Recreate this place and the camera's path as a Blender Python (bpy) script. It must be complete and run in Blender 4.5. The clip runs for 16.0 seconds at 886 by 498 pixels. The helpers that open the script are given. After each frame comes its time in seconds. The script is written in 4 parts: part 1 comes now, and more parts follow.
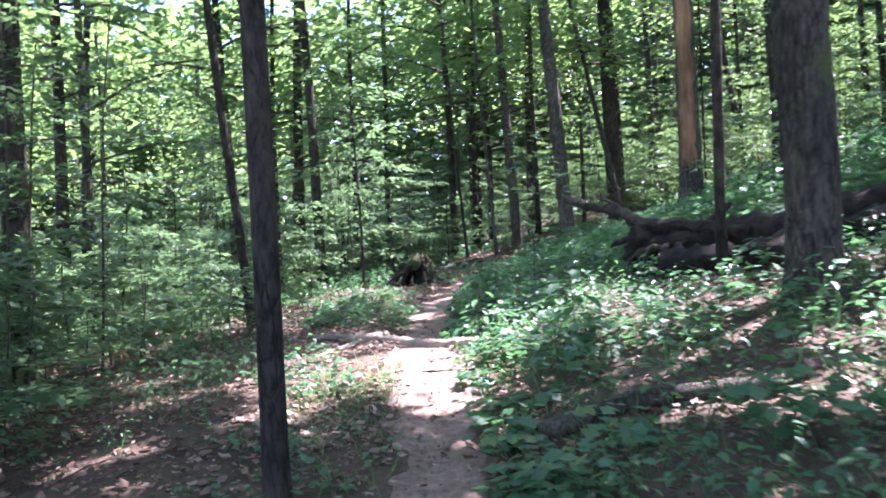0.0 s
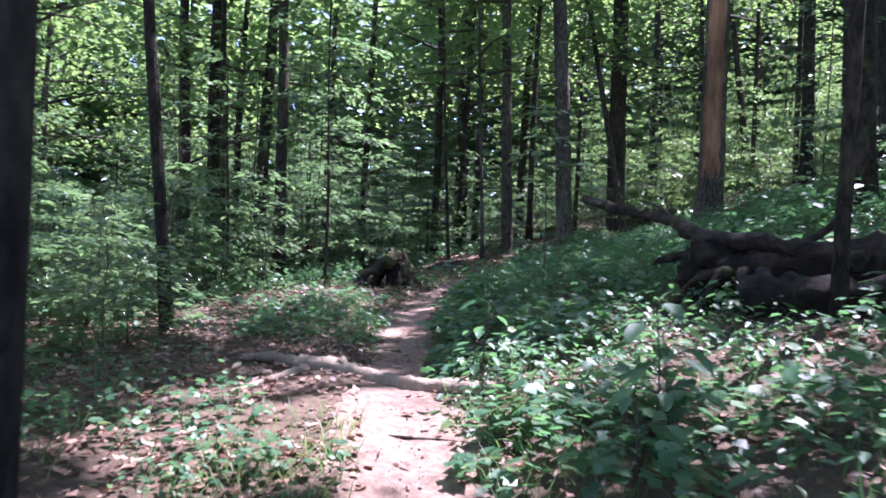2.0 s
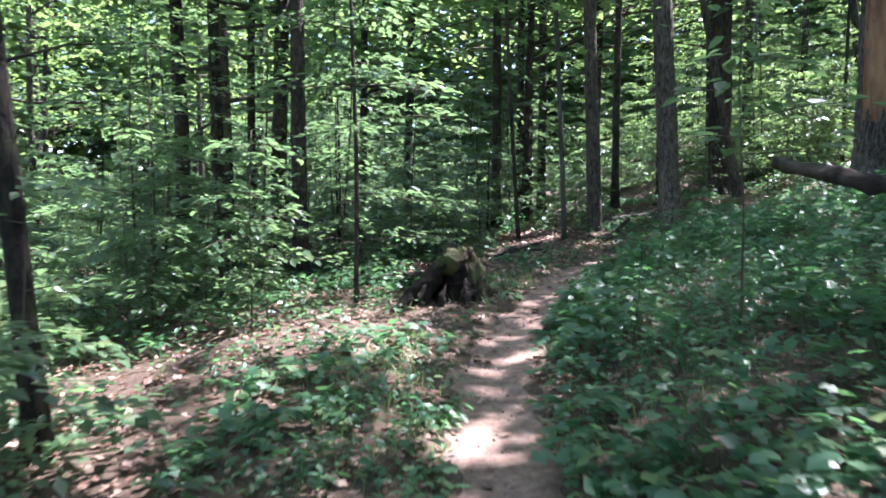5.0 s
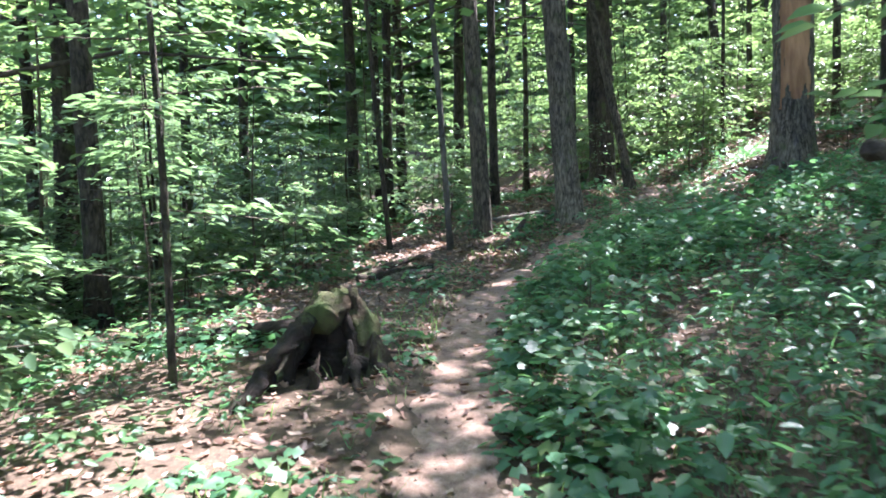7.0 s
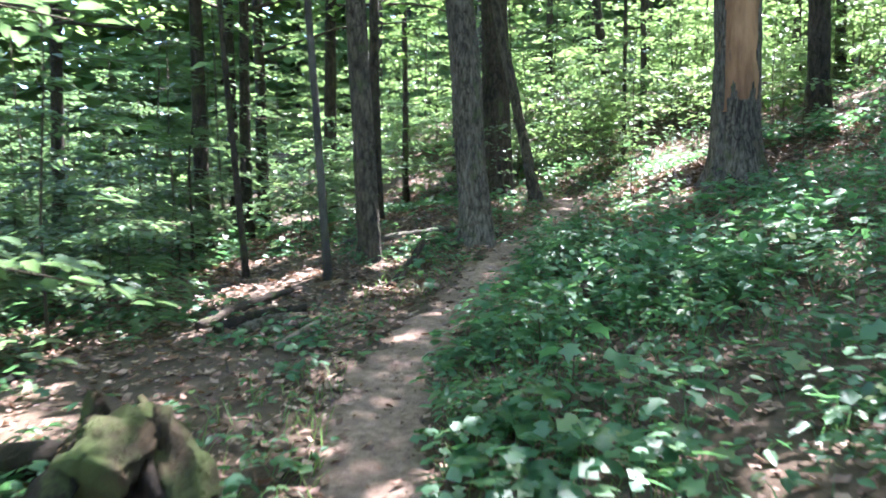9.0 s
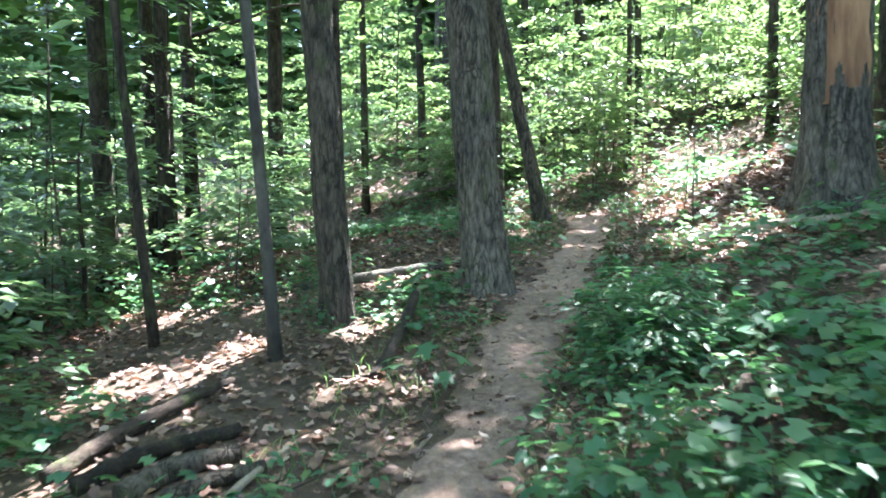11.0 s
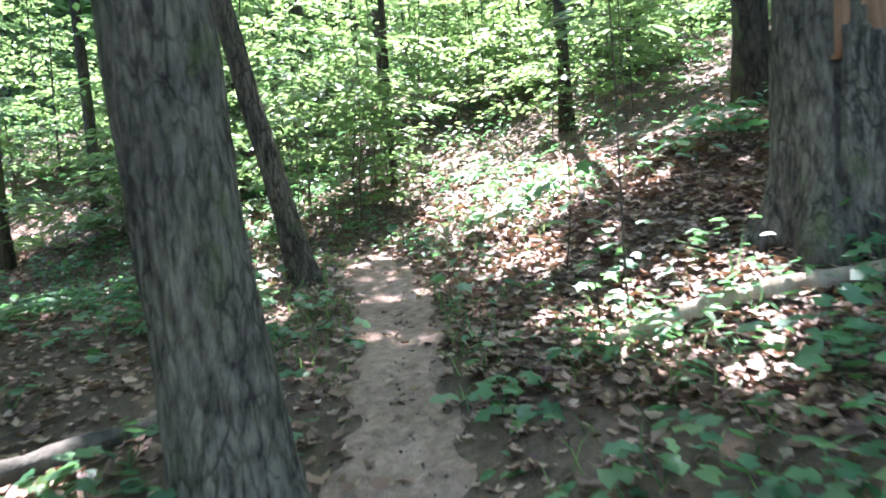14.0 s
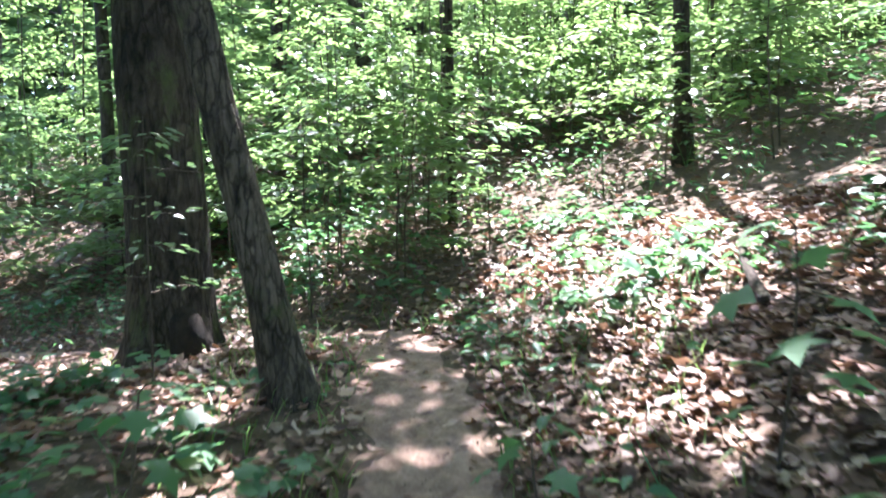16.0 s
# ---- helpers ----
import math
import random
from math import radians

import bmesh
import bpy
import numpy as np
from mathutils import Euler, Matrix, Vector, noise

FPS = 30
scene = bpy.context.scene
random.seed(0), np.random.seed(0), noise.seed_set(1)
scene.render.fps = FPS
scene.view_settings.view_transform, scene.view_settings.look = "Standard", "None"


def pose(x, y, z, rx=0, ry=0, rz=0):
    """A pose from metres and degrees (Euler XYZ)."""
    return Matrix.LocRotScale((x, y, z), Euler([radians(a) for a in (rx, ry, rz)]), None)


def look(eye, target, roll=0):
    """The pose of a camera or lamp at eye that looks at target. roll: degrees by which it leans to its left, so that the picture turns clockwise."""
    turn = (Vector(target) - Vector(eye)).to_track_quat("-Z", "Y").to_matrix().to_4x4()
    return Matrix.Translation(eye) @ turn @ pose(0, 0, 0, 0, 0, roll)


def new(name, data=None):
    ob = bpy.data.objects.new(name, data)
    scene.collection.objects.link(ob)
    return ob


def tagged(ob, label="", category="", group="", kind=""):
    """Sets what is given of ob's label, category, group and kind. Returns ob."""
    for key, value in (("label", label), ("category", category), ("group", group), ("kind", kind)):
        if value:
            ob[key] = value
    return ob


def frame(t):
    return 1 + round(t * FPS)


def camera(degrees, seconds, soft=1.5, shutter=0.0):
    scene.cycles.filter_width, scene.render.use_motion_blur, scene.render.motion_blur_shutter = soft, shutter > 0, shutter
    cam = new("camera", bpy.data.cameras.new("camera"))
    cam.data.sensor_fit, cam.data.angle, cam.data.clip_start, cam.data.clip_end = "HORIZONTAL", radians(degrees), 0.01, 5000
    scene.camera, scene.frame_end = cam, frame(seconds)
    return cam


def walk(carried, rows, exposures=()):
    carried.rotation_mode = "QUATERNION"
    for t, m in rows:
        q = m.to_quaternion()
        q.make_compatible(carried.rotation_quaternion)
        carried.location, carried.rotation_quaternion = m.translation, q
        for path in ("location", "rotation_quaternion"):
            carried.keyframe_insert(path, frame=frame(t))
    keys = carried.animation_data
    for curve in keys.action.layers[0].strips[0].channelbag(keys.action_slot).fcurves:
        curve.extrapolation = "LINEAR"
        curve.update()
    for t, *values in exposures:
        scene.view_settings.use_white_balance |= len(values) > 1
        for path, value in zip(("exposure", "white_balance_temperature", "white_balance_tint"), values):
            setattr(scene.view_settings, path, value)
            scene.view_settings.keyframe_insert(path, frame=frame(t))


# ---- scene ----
cam = camera(60.8, 16.0, soft=1.8, shutter=0.5)
PATH = [
    (0.0, pose(0.000, 0.000, 1.450, 90.09, 2.63, 0.00)),
    (0.5, pose(-0.067, 0.656, 1.446, 89.45, 1.22, 1.35)),
    (1.0, pose(-0.123, 1.305, 1.433, 91.17, 2.16, -3.80)),
    (1.5, pose(-0.139, 1.924, 1.428, 90.15, 0.79, 0.89)),
    (2.0, pose(-0.166, 2.540, 1.447, 89.97, -2.70, -2.18)),
    (2.5, pose(-0.177, 3.147, 1.486, 88.56, 0.15, -2.66)),
    (3.0, pose(-0.181, 3.762, 1.541, 89.17, -1.32, 0.10)),
    (3.5, pose(-0.227, 4.368, 1.591, 88.39, -0.43, -3.52)),
    (4.0, pose(-0.257, 4.990, 1.641, 87.20, -0.25, 2.38)),
    (6.5, pose(-0.709, 8.692, 2.077, 86.21, -0.04, -6.99)),
    (7.0, pose(-0.676, 9.298, 2.025, 85.85, 1.17, -10.69)),
    (7.5, pose(-0.570, 9.874, 2.000, 88.74, 1.76, -8.10)),
    (8.0, pose(-0.506, 10.446, 1.995, 87.67, 1.03, -12.03)),
    (10.5, pose(0.067, 13.919, 2.347, 85.52, 0.83, -26.03)),
    (11.0, pose(0.255, 14.537, 2.358, 86.15, 0.71, -25.02)),
    (11.5, pose(0.478, 15.153, 2.364, 85.08, 0.02, -31.50)),
    (12.0, pose(0.695, 15.757, 2.384, 87.53, 3.48, -31.83)),
    (12.5, pose(0.982, 16.381, 2.416, 86.67, 2.27, -33.88)),
    (13.0, pose(1.280, 17.008, 2.499, 86.11, 4.16, -41.64)),
    (13.5, pose(1.666, 17.563, 2.581, 87.19, 3.58, -39.34)),
    (14.0, pose(2.074, 18.073, 2.610, 86.10, 4.25, -46.95)),
    (14.5, pose(2.504, 18.523, 2.660, 88.21, 3.65, -44.36)),
    (15.0, pose(2.913, 18.929, 2.714, 87.12, -0.13, -45.75)),
    (15.5, pose(3.301, 19.297, 2.781, 86.19, 0.85, -43.53)),
    (16.0, pose(3.688, 19.670, 2.881, 87.65, 1.41, -42.06)),
]
walk(cam, PATH, exposures=[
    (0.0, 2.9, 5500, 38), (0.5, 2.9, 5500, 38), (1.5, 2.55, 5450, 40), (2.5, 2.0, 5400, 42), (3.5, 1.8, 5400, 42), (4.2, 2.2, 5500, 36), (6.3, 3.15, 5650, 25), (8.2, 3.4, 5700, 24),
    (10.3, 3.72, 5650, 18), (13.0, 3.92, 5650, 22), (14.5, 3.65, 5650, 23), (16.0, 3.45, 5650, 22)])

# ---- daylight: high sun ahead and to the right, clear sky ----
SUN_YAW, SUN_EL = radians(-52), radians(63)
SUN = np.array([-math.sin(SUN_YAW) * math.cos(SUN_EL), math.cos(SUN_YAW) * math.cos(SUN_EL), math.sin(SUN_EL)])
world = bpy.data.worlds.new("sky")
scene.world = world
world.use_nodes = True
wt = world.node_tree
sky = wt.nodes.new("ShaderNodeTexSky")
sky.sky_type = "NISHITA"
sky.sun_disc = False
sky.sun_elevation = SUN_EL
sky.sun_rotation = math.atan2(SUN[0], SUN[1])
wt.nodes["Background"].inputs["Strength"].default_value = 0.125
wt.links.new(sky.outputs[0], wt.nodes["Background"].inputs["Color"])
lamp = bpy.data.lights.new("sun", "SUN")
lamp.energy, lamp.angle, lamp.color = 5.0, radians(0.53), (1.0, 0.95, 0.86)
new("sun", lamp).matrix_world = look(tuple(SUN * 60), (0, 0, 0))

# ---- materials ----
def shader(name, rough=0.8):
    m = bpy.data.materials.new(name)
    m.use_nodes = True
    t = m.node_tree
    b = t.nodes["Principled BSDF"]
    b.inputs["Roughness"].default_value = rough
    b.inputs["Specular IOR Level"].default_value = 0.3
    return m, t, b


def ramp(t, stops):
    r = t.nodes.new("ShaderNodeValToRGB")
    e = r.color_ramp.elements
    while len(e) < len(stops):
        e.new(0.5)
    for k, (p, c) in zip(e, stops):
        k.position, k.color = p, (*c, 1)
    return r


def noise_tex(t, scale, stretch=(1, 1, 1), detail=6, rough=0.6, coord="Object"):
    tc = t.nodes.new("ShaderNodeTexCoord")
    mp = t.nodes.new("ShaderNodeMapping")
    mp.inputs["Scale"].default_value = stretch
    n = t.nodes.new("ShaderNodeTexNoise")
    n.inputs["Scale"].default_value, n.inputs["Detail"].default_value, n.inputs["Roughness"].default_value = scale, detail, rough
    t.links.new(tc.outputs[coord], mp.inputs[0])
    t.links.new(mp.outputs[0], n.inputs["Vector"])
    return n


def mix(t, a, b, f, mode="MIX"):
    x = t.nodes.new("ShaderNodeMixRGB")
    x.blend_type = mode
    for socket, v in zip((x.inputs[0], x.inputs[1], x.inputs[2]), (f, a, b)):
        if isinstance(v, (int, float)):
            socket.default_value = v
        elif isinstance(v, tuple):
            socket.default_value = (*v, 1)
        else:
            t.links.new(v, socket)
    return x.outputs[0]


def bump(t, b, height, strength, dist=0.02):
    n = t.nodes.new("ShaderNodeBump")
    n.inputs["Strength"].default_value, n.inputs["Distance"].default_value = strength, dist
    t.links.new(height, n.inputs["Height"])
    t.links.new(n.outputs[0], b.inputs["Normal"])


def bark(name, dark, light, moss=0.0, scale=9, stretch=(1, 1, 0.16), plates=0):
    m, t, b = shader(name, 0.92)
    n = noise_tex(t, scale, stretch, 8, 0.65)
    big = noise_tex(t, 1.3, (1, 1, 0.5), 4)
    r = ramp(t, [(0.33, dark), (0.62, light)])
    t.links.new(n.outputs[0], r.inputs[0])
    patch = ramp(t, [(0.35, (0.55, 0.55, 0.55)), (0.68, (1.25, 1.22, 1.15))])
    t.links.new(big.outputs[0], patch.inputs[0])
    c = mix(t, r.outputs[0], patch.outputs[0], 1.0, "MULTIPLY")
    relief = n.outputs[0]
    if plates:
        wob = noise_tex(t, 9, (1, 1, 0.5), 4, 0.6)
        tc = t.nodes.new("ShaderNodeTexCoord")
        mp = t.nodes.new("ShaderNodeMapping")
        mp.inputs["Scale"].default_value = (1, 1, 0.24)
        t.links.new(tc.outputs["Object"], mp.inputs[0])
        vo = t.nodes.new("ShaderNodeTexVoronoi")
        vo.feature = "DISTANCE_TO_EDGE"
        vo.inputs["Scale"].default_value = plates
        t.links.new(mix(t, mp.outputs[0], wob.outputs[1], 0.07), vo.inputs["Vector"])
        crack = ramp(t, [(0.0, (0, 0, 0)), (0.14, (1, 1, 1))])
        t.links.new(vo.outputs["Distance"], crack.inputs[0])
        # some furrows close up, some open wide
        shut = ramp(t, [(0.42, (0, 0, 0)), (0.62, (0.85, 0.85, 0.85))])
        t.links.new(noise_tex(t, 5, (1, 1, 0.35), 5, 0.7).outputs[0], shut.inputs[0])
        edge = mix(t, crack.outputs[0], (1, 1, 1), shut.outputs[0])
        c = mix(t, mix(t, c, (0.25, 0.23, 0.21), 1.0, "MULTIPLY"), c, edge)
        relief = mix(t, n.outputs[0], edge, 0.5)
    if moss:
        g = noise_tex(t, 3.1, (1, 1, 0.6), 8, 0.7)
        k = ramp(t, [(0.62 - 0.2 * moss, (0, 0, 0)), (0.74 - 0.15 * moss, (1, 1, 1))])
        t.links.new(g.outputs[0], k.inputs[0])
        c = mix(t, c, (0.075, 0.095, 0.03), k.outputs[0])
    t.links.new(c, b.inputs["Base Color"])
    fine = noise_tex(t, scale * 4, stretch, 6, 0.7)
    bump(t, b, mix(t, relief, fine.outputs[0], 0.35), 1.0, 0.05)
    return m


def foliage(name, stops, sheen=0.45, through_light=0.45, tint=(0.25, 0.44, 0.12)):
    m, t, b = shader(name, sheen)
    b.inputs["Specular IOR Level"].default_value = 0.5
    g = t.nodes.new("ShaderNodeNewGeometry")
    r = ramp(t, stops)
    t.links.new(g.outputs["Random Per Island"], r.inputs[0])
    n = noise_tex(t, 1.1, detail=3)
    k = ramp(t, [(0.3, (0.75, 0.85, 0.8)), (0.7, (1.2, 1.1, 1.0))])
    t.links.new(n.outputs[0], k.inputs[0])
    c = mix(t, r.outputs[0], k.outputs[0], 1.0, "MULTIPLY")
    t.links.new(c, b.inputs["Base Color"])
    tr = t.nodes.new("ShaderNodeBsdfTranslucent")
    t.links.new(mix(t, c, tint, 0.55), tr.inputs["Color"])
    s = t.nodes.new("ShaderNodeMixShader")
    s.inputs[0].default_value = through_light
    t.links.new(b.outputs[0], s.inputs[1])
    t.links.new(tr.outputs[0], s.inputs[2])
    t.links.new(s.outputs[0], t.nodes["Material Output"].inputs["Surface"])
    return m


def soil(name, stops, scale, spots, rough=0.95, relief=0.5):
    m, t, b = shader(name, rough)
    n = noise_tex(t, scale, detail=10, rough=0.7)
    r = ramp(t, stops)
    t.links.new(n.outputs[0], r.inputs[0])
    big = noise_tex(t, 0.9, detail=5)
    k = ramp(t, [(0.35, (0.7, 0.7, 0.7)), (0.65, (1.2, 1.2, 1.2))])
    t.links.new(big.outputs[0], k.inputs[0])
    c = mix(t, r.outputs[0], k.outputs[0], 1.0, "MULTIPLY")
    fine = noise_tex(t, scale * 7, detail=4)
    f = ramp(t, [(0.58, (0, 0, 0)), (0.66, (1, 1, 1))])
    t.links.new(fine.outputs[0], f.inputs[0])
    c = mix(t, c, spots, f.outputs[0])
    t.links.new(c, b.inputs["Base Color"])
    bump(t, b, n.outputs[0], relief, 0.04)
    return m


BARK_GREY = bark("bark_grey", (0.022, 0.018, 0.013), (0.15, 0.125, 0.097), 0.35, 20, (1, 1, 0.3), 26)
BARK_DARK = bark("bark_dark", (0.014, 0.011, 0.008), (0.085, 0.067, 0.05), 0.35, 16, (1, 1, 0.4), 20)
BARK_SMOOTH = bark("bark_smooth", (0.045, 0.04, 0.034), (0.115, 0.105, 0.09), 0.2, 8, (1, 1, 0.5))
BARK_SHAGGY = bark("bark_shaggy", (0.03, 0.025, 0.02), (0.20, 0.172, 0.14), 0.3, 24, (1, 1, 0.3), 24)
DEAD_WOOD = bark("dead_wood", (0.014, 0.010, 0.008), (0.07, 0.05, 0.038), 0.3, 14, (0.5, 0.5, 1))
PALE_WOOD = bark("pale_wood", (0.23, 0.17, 0.125), (0.42, 0.34, 0.27), 0.0, 6)
ORANGE_WOOD = bark("orange_wood", (0.18, 0.092, 0.05), (0.38, 0.21, 0.115), 0.0, 7)
MOSSY_WOOD = bark("mossy_wood", (0.01, 0.007, 0.005), (0.045, 0.03, 0.02), 0.5, 11, (1, 1, 1))
MOSS_TOP = bark("moss_top", (0.018, 0.013, 0.008), (0.075, 0.052, 0.03), 0.95, 7, (1, 1, 1))
# rotten wood, darkened further so that its colour carries deep shade
ROTTEN_SHADED = bark("rotten_wood_shaded", (0.008, 0.006, 0.005), (0.034, 0.024, 0.017), 0.2, 9, (1, 1, 1))
TWIG = bark("twig_bark", (0.05, 0.04, 0.03), (0.12, 0.095, 0.07))
LEAF_CANOPY = foliage("canopy_leaf", [(0.0, (0.035, 0.085, 0.03)), (0.5, (0.06, 0.13, 0.042)), (1.0, (0.10, 0.18, 0.05))], 0.42, 0.55, (0.34, 0.5, 0.14))
LEAF_UNDER = foliage("understory_leaf", [(0.0, (0.042, 0.085, 0.046)), (0.5, (0.066, 0.12, 0.062)), (0.9, (0.10, 0.155, 0.075)), (1.0, (0.14, 0.175, 0.075))], 0.3, 0.45, (0.25, 0.42, 0.15))
# understory leaf in a yellower tone, sunlight on the far slope coloured in
LEAF_SUNLIT = foliage("sunlit_leaf", [(0.0, (0.05, 0.10, 0.038)), (0.5, (0.075, 0.135, 0.05)), (1.0, (0.115, 0.175, 0.06))], 0.36, 0.5, (0.33, 0.5, 0.16))
LEAF_HERB = foliage("herb_leaf", [(0.0, (0.03, 0.095, 0.05)), (0.5, (0.052, 0.14, 0.066)), (0.9, (0.09, 0.17, 0.07)), (1.0, (0.14, 0.19, 0.065))], 0.45, 0.42, (0.17, 0.40, 0.12))
LEAF_GRASS = foliage("grass_blade", [(0.0, (0.05, 0.12, 0.03)), (1.0, (0.15, 0.19, 0.05))], 0.5, 0.4)
LITTER = foliage("dead_leaf", [(0.0, (0.07, 0.034, 0.025)), (0.4, (0.15, 0.08, 0.058)), (0.75, (0.25, 0.148, 0.112)), (1.0, (0.4, 0.28, 0.225))], 0.6, 0.12, (0.35, 0.18, 0.08))
DUFF = soil("forest_duff", [(0.3, (0.035, 0.024, 0.016)), (0.55, (0.085, 0.058, 0.038)), (0.75, (0.15, 0.10, 0.07))], 14, (0.17, 0.12, 0.085))
DIRT = soil("trail_dirt", [(0.3, (0.105, 0.066, 0.048)), (0.5, (0.21, 0.138, 0.103)), (0.72, (0.36, 0.25, 0.195))], 13, (0.3, 0.225, 0.18), 0.95, 0.8)

# ---- the lie of the land ----
TRAIL = np.array([(0.3, -60, -0.6), (0.3, -9, -0.3), (0.0, 0, 0.0), (-0.05, 3, 0.05), (-0.12, 6, 0.3), (-0.22, 8, 0.47), (-0.2, 10.7, 0.55),
                  (0.0, 12.9, 0.74), (0.55, 14.9, 0.85), (1.3, 16.9, 0.99), (2.65, 18.7, 1.26), (4.3, 20.5, 1.66),
                  (5.65, 22.0, 1.98), (6.5, 23.2, 2.15), (6.55, 24.4, 2.08), (5.7, 26.5, 1.8), (4.0, 30, 1.6), (-2, 42, 1.2), (-14, 80, 1.0)])


def smooth_line(p, n):
    """A round curve through the points of p, n steps a stretch."""
    q = np.vstack([2 * p[0] - p[1], p, 2 * p[-1] - p[-2]])
    out = []
    for i in range(1, len(q) - 2):
        for s in np.arange(n) / n:
            a, b, c, d = q[i - 1], q[i], q[i + 1], q[i + 2]
            out.append(0.5 * (2 * b + (c - a) * s + (2 * a - 5 * b + 4 * c - d) * s * s + (3 * b - a - 3 * c + d) * s ** 3))
    out.append(q[-2])
    return np.array(out)


LINE = smooth_line(TRAIL, 8)


def wave(x, y, f, seed):
    """A cheap smooth field of bumps between -1 and 1."""
    r = np.random.RandomState(seed)
    s = 0
    for k in range(5):
        a, p = r.uniform(0, 6.283, 2)
        g = f * r.uniform(0.6, 1.7)
        s = s + np.sin((x * np.cos(a) + y * np.sin(a)) * g + p)
    return s / 3.2


def beside(x, y):
    """Distance from the trail's middle (right of it positive) and the trail's height there."""
    x, y = np.asarray(x, float).ravel(), np.asarray(y, float).ravel()
    best, side, rows = np.full(x.shape, 1e9), np.zeros(x.shape), []
    for a, b in zip(LINE[:-1], LINE[1:]):
        d = b[:2] - a[:2]
        s = np.clip(((x - a[0]) * d[0] + (y - a[1]) * d[1]) / (d @ d), 0, 1)
        ex, ey = x - a[0] - s * d[0], y - a[1] - s * d[1]
        r = np.hypot(ex, ey)
        side = np.where(r < best, np.sign(ex * d[1] - ey * d[0]), side)
        best = np.minimum(best, r)
        rows.append((r, a[2] + s * (b[2] - a[2])))
    total, high = 1e-12, 0
    for r, z in rows:
        w = np.exp(-(r - best) / 0.35)
        total, high = total + w, high + w * z
    high = high / total
    return best * side, high


def ground_z(x, y, relief=True):
    shape = np.shape(x)
    s, z = beside(x, y)
    x, y = np.asarray(x, float).ravel(), np.asarray(y, float).ravel()
    r, l = np.maximum(s - 0.35, 0), np.maximum(-s - 0.35, 0)
    z = z + np.interp(y, [14, 19, 20.6], [0.17, 0.2, 0.33]) * r + np.interp(y, [14, 18], [0.11, 0.06]) * np.maximum(r - 2.2, 0) - 0.2 * np.maximum(r - 10, 0)
    z = z - 0.05 * l - 0.08 * np.maximum(l - 1.8, 0) + 0.11 * np.maximum(l - 9, 0)
    if relief:
        k = np.clip((np.abs(s) - 0.3) / 0.8, 0, 1)
        z = z + k * (0.05 * wave(x, y, 1.1, 3) + 0.018 * wave(x, y, 5.0, 4)) + np.clip(np.abs(s) / 12, 0, 1) * 0.35 * wave(x, y, 0.22, 5)
        z = z - 0.05 * np.clip(1 - np.abs(s) / 0.36, 0, 1) ** 0.5
    return z.reshape(shape)


def gz(x, y):
    return float(ground_z(np.array([x]), np.array([y]))[0])


# ---- mesh helpers ----
def raw_mesh(name, verts, faces):
    """A mesh out of arrays: verts n x 3, faces m x k."""
    me = bpy.data.meshes.new(name)
    verts, faces = np.asarray(verts, np.float32), np.asarray(faces, np.int32)
    k = faces.shape[1]
    me.vertices.add(len(verts))
    me.vertices.foreach_set("co", verts.ravel())
    me.loops.add(faces.size)
    me.loops.foreach_set("vertex_index", faces.ravel())
    me.polygons.add(len(faces))
    me.polygons.foreach_set("loop_start", np.arange(len(faces), dtype=np.int32) * k)
    me.update(calc_edges=True)
    return me


def part(name, verts, faces, material, parent=None, label="", smooth=False):
    me = raw_mesh(name, verts, faces)
    me.materials.append(material)
    if smooth:
        me.polygons.foreach_set("use_smooth", np.ones(len(me.polygons), bool))
    ob = new(name, me)
    if parent is not None:
        ob.parent = parent
    return tagged(ob, label)


def thing(name, label, category, at=(0, 0, 0), group="", kind=""):
    ob = new(name)
    ob.empty_display_size = 0.1
    ob.location = at
    return tagged(ob, label, category, group, kind)


def join(pieces):
    v, f, n = [], [], 0
    for a, b in pieces:
        v.append(a)
        f.append(np.asarray(b) + n)
        n += len(a)
    return np.vstack(v), np.vstack(f)


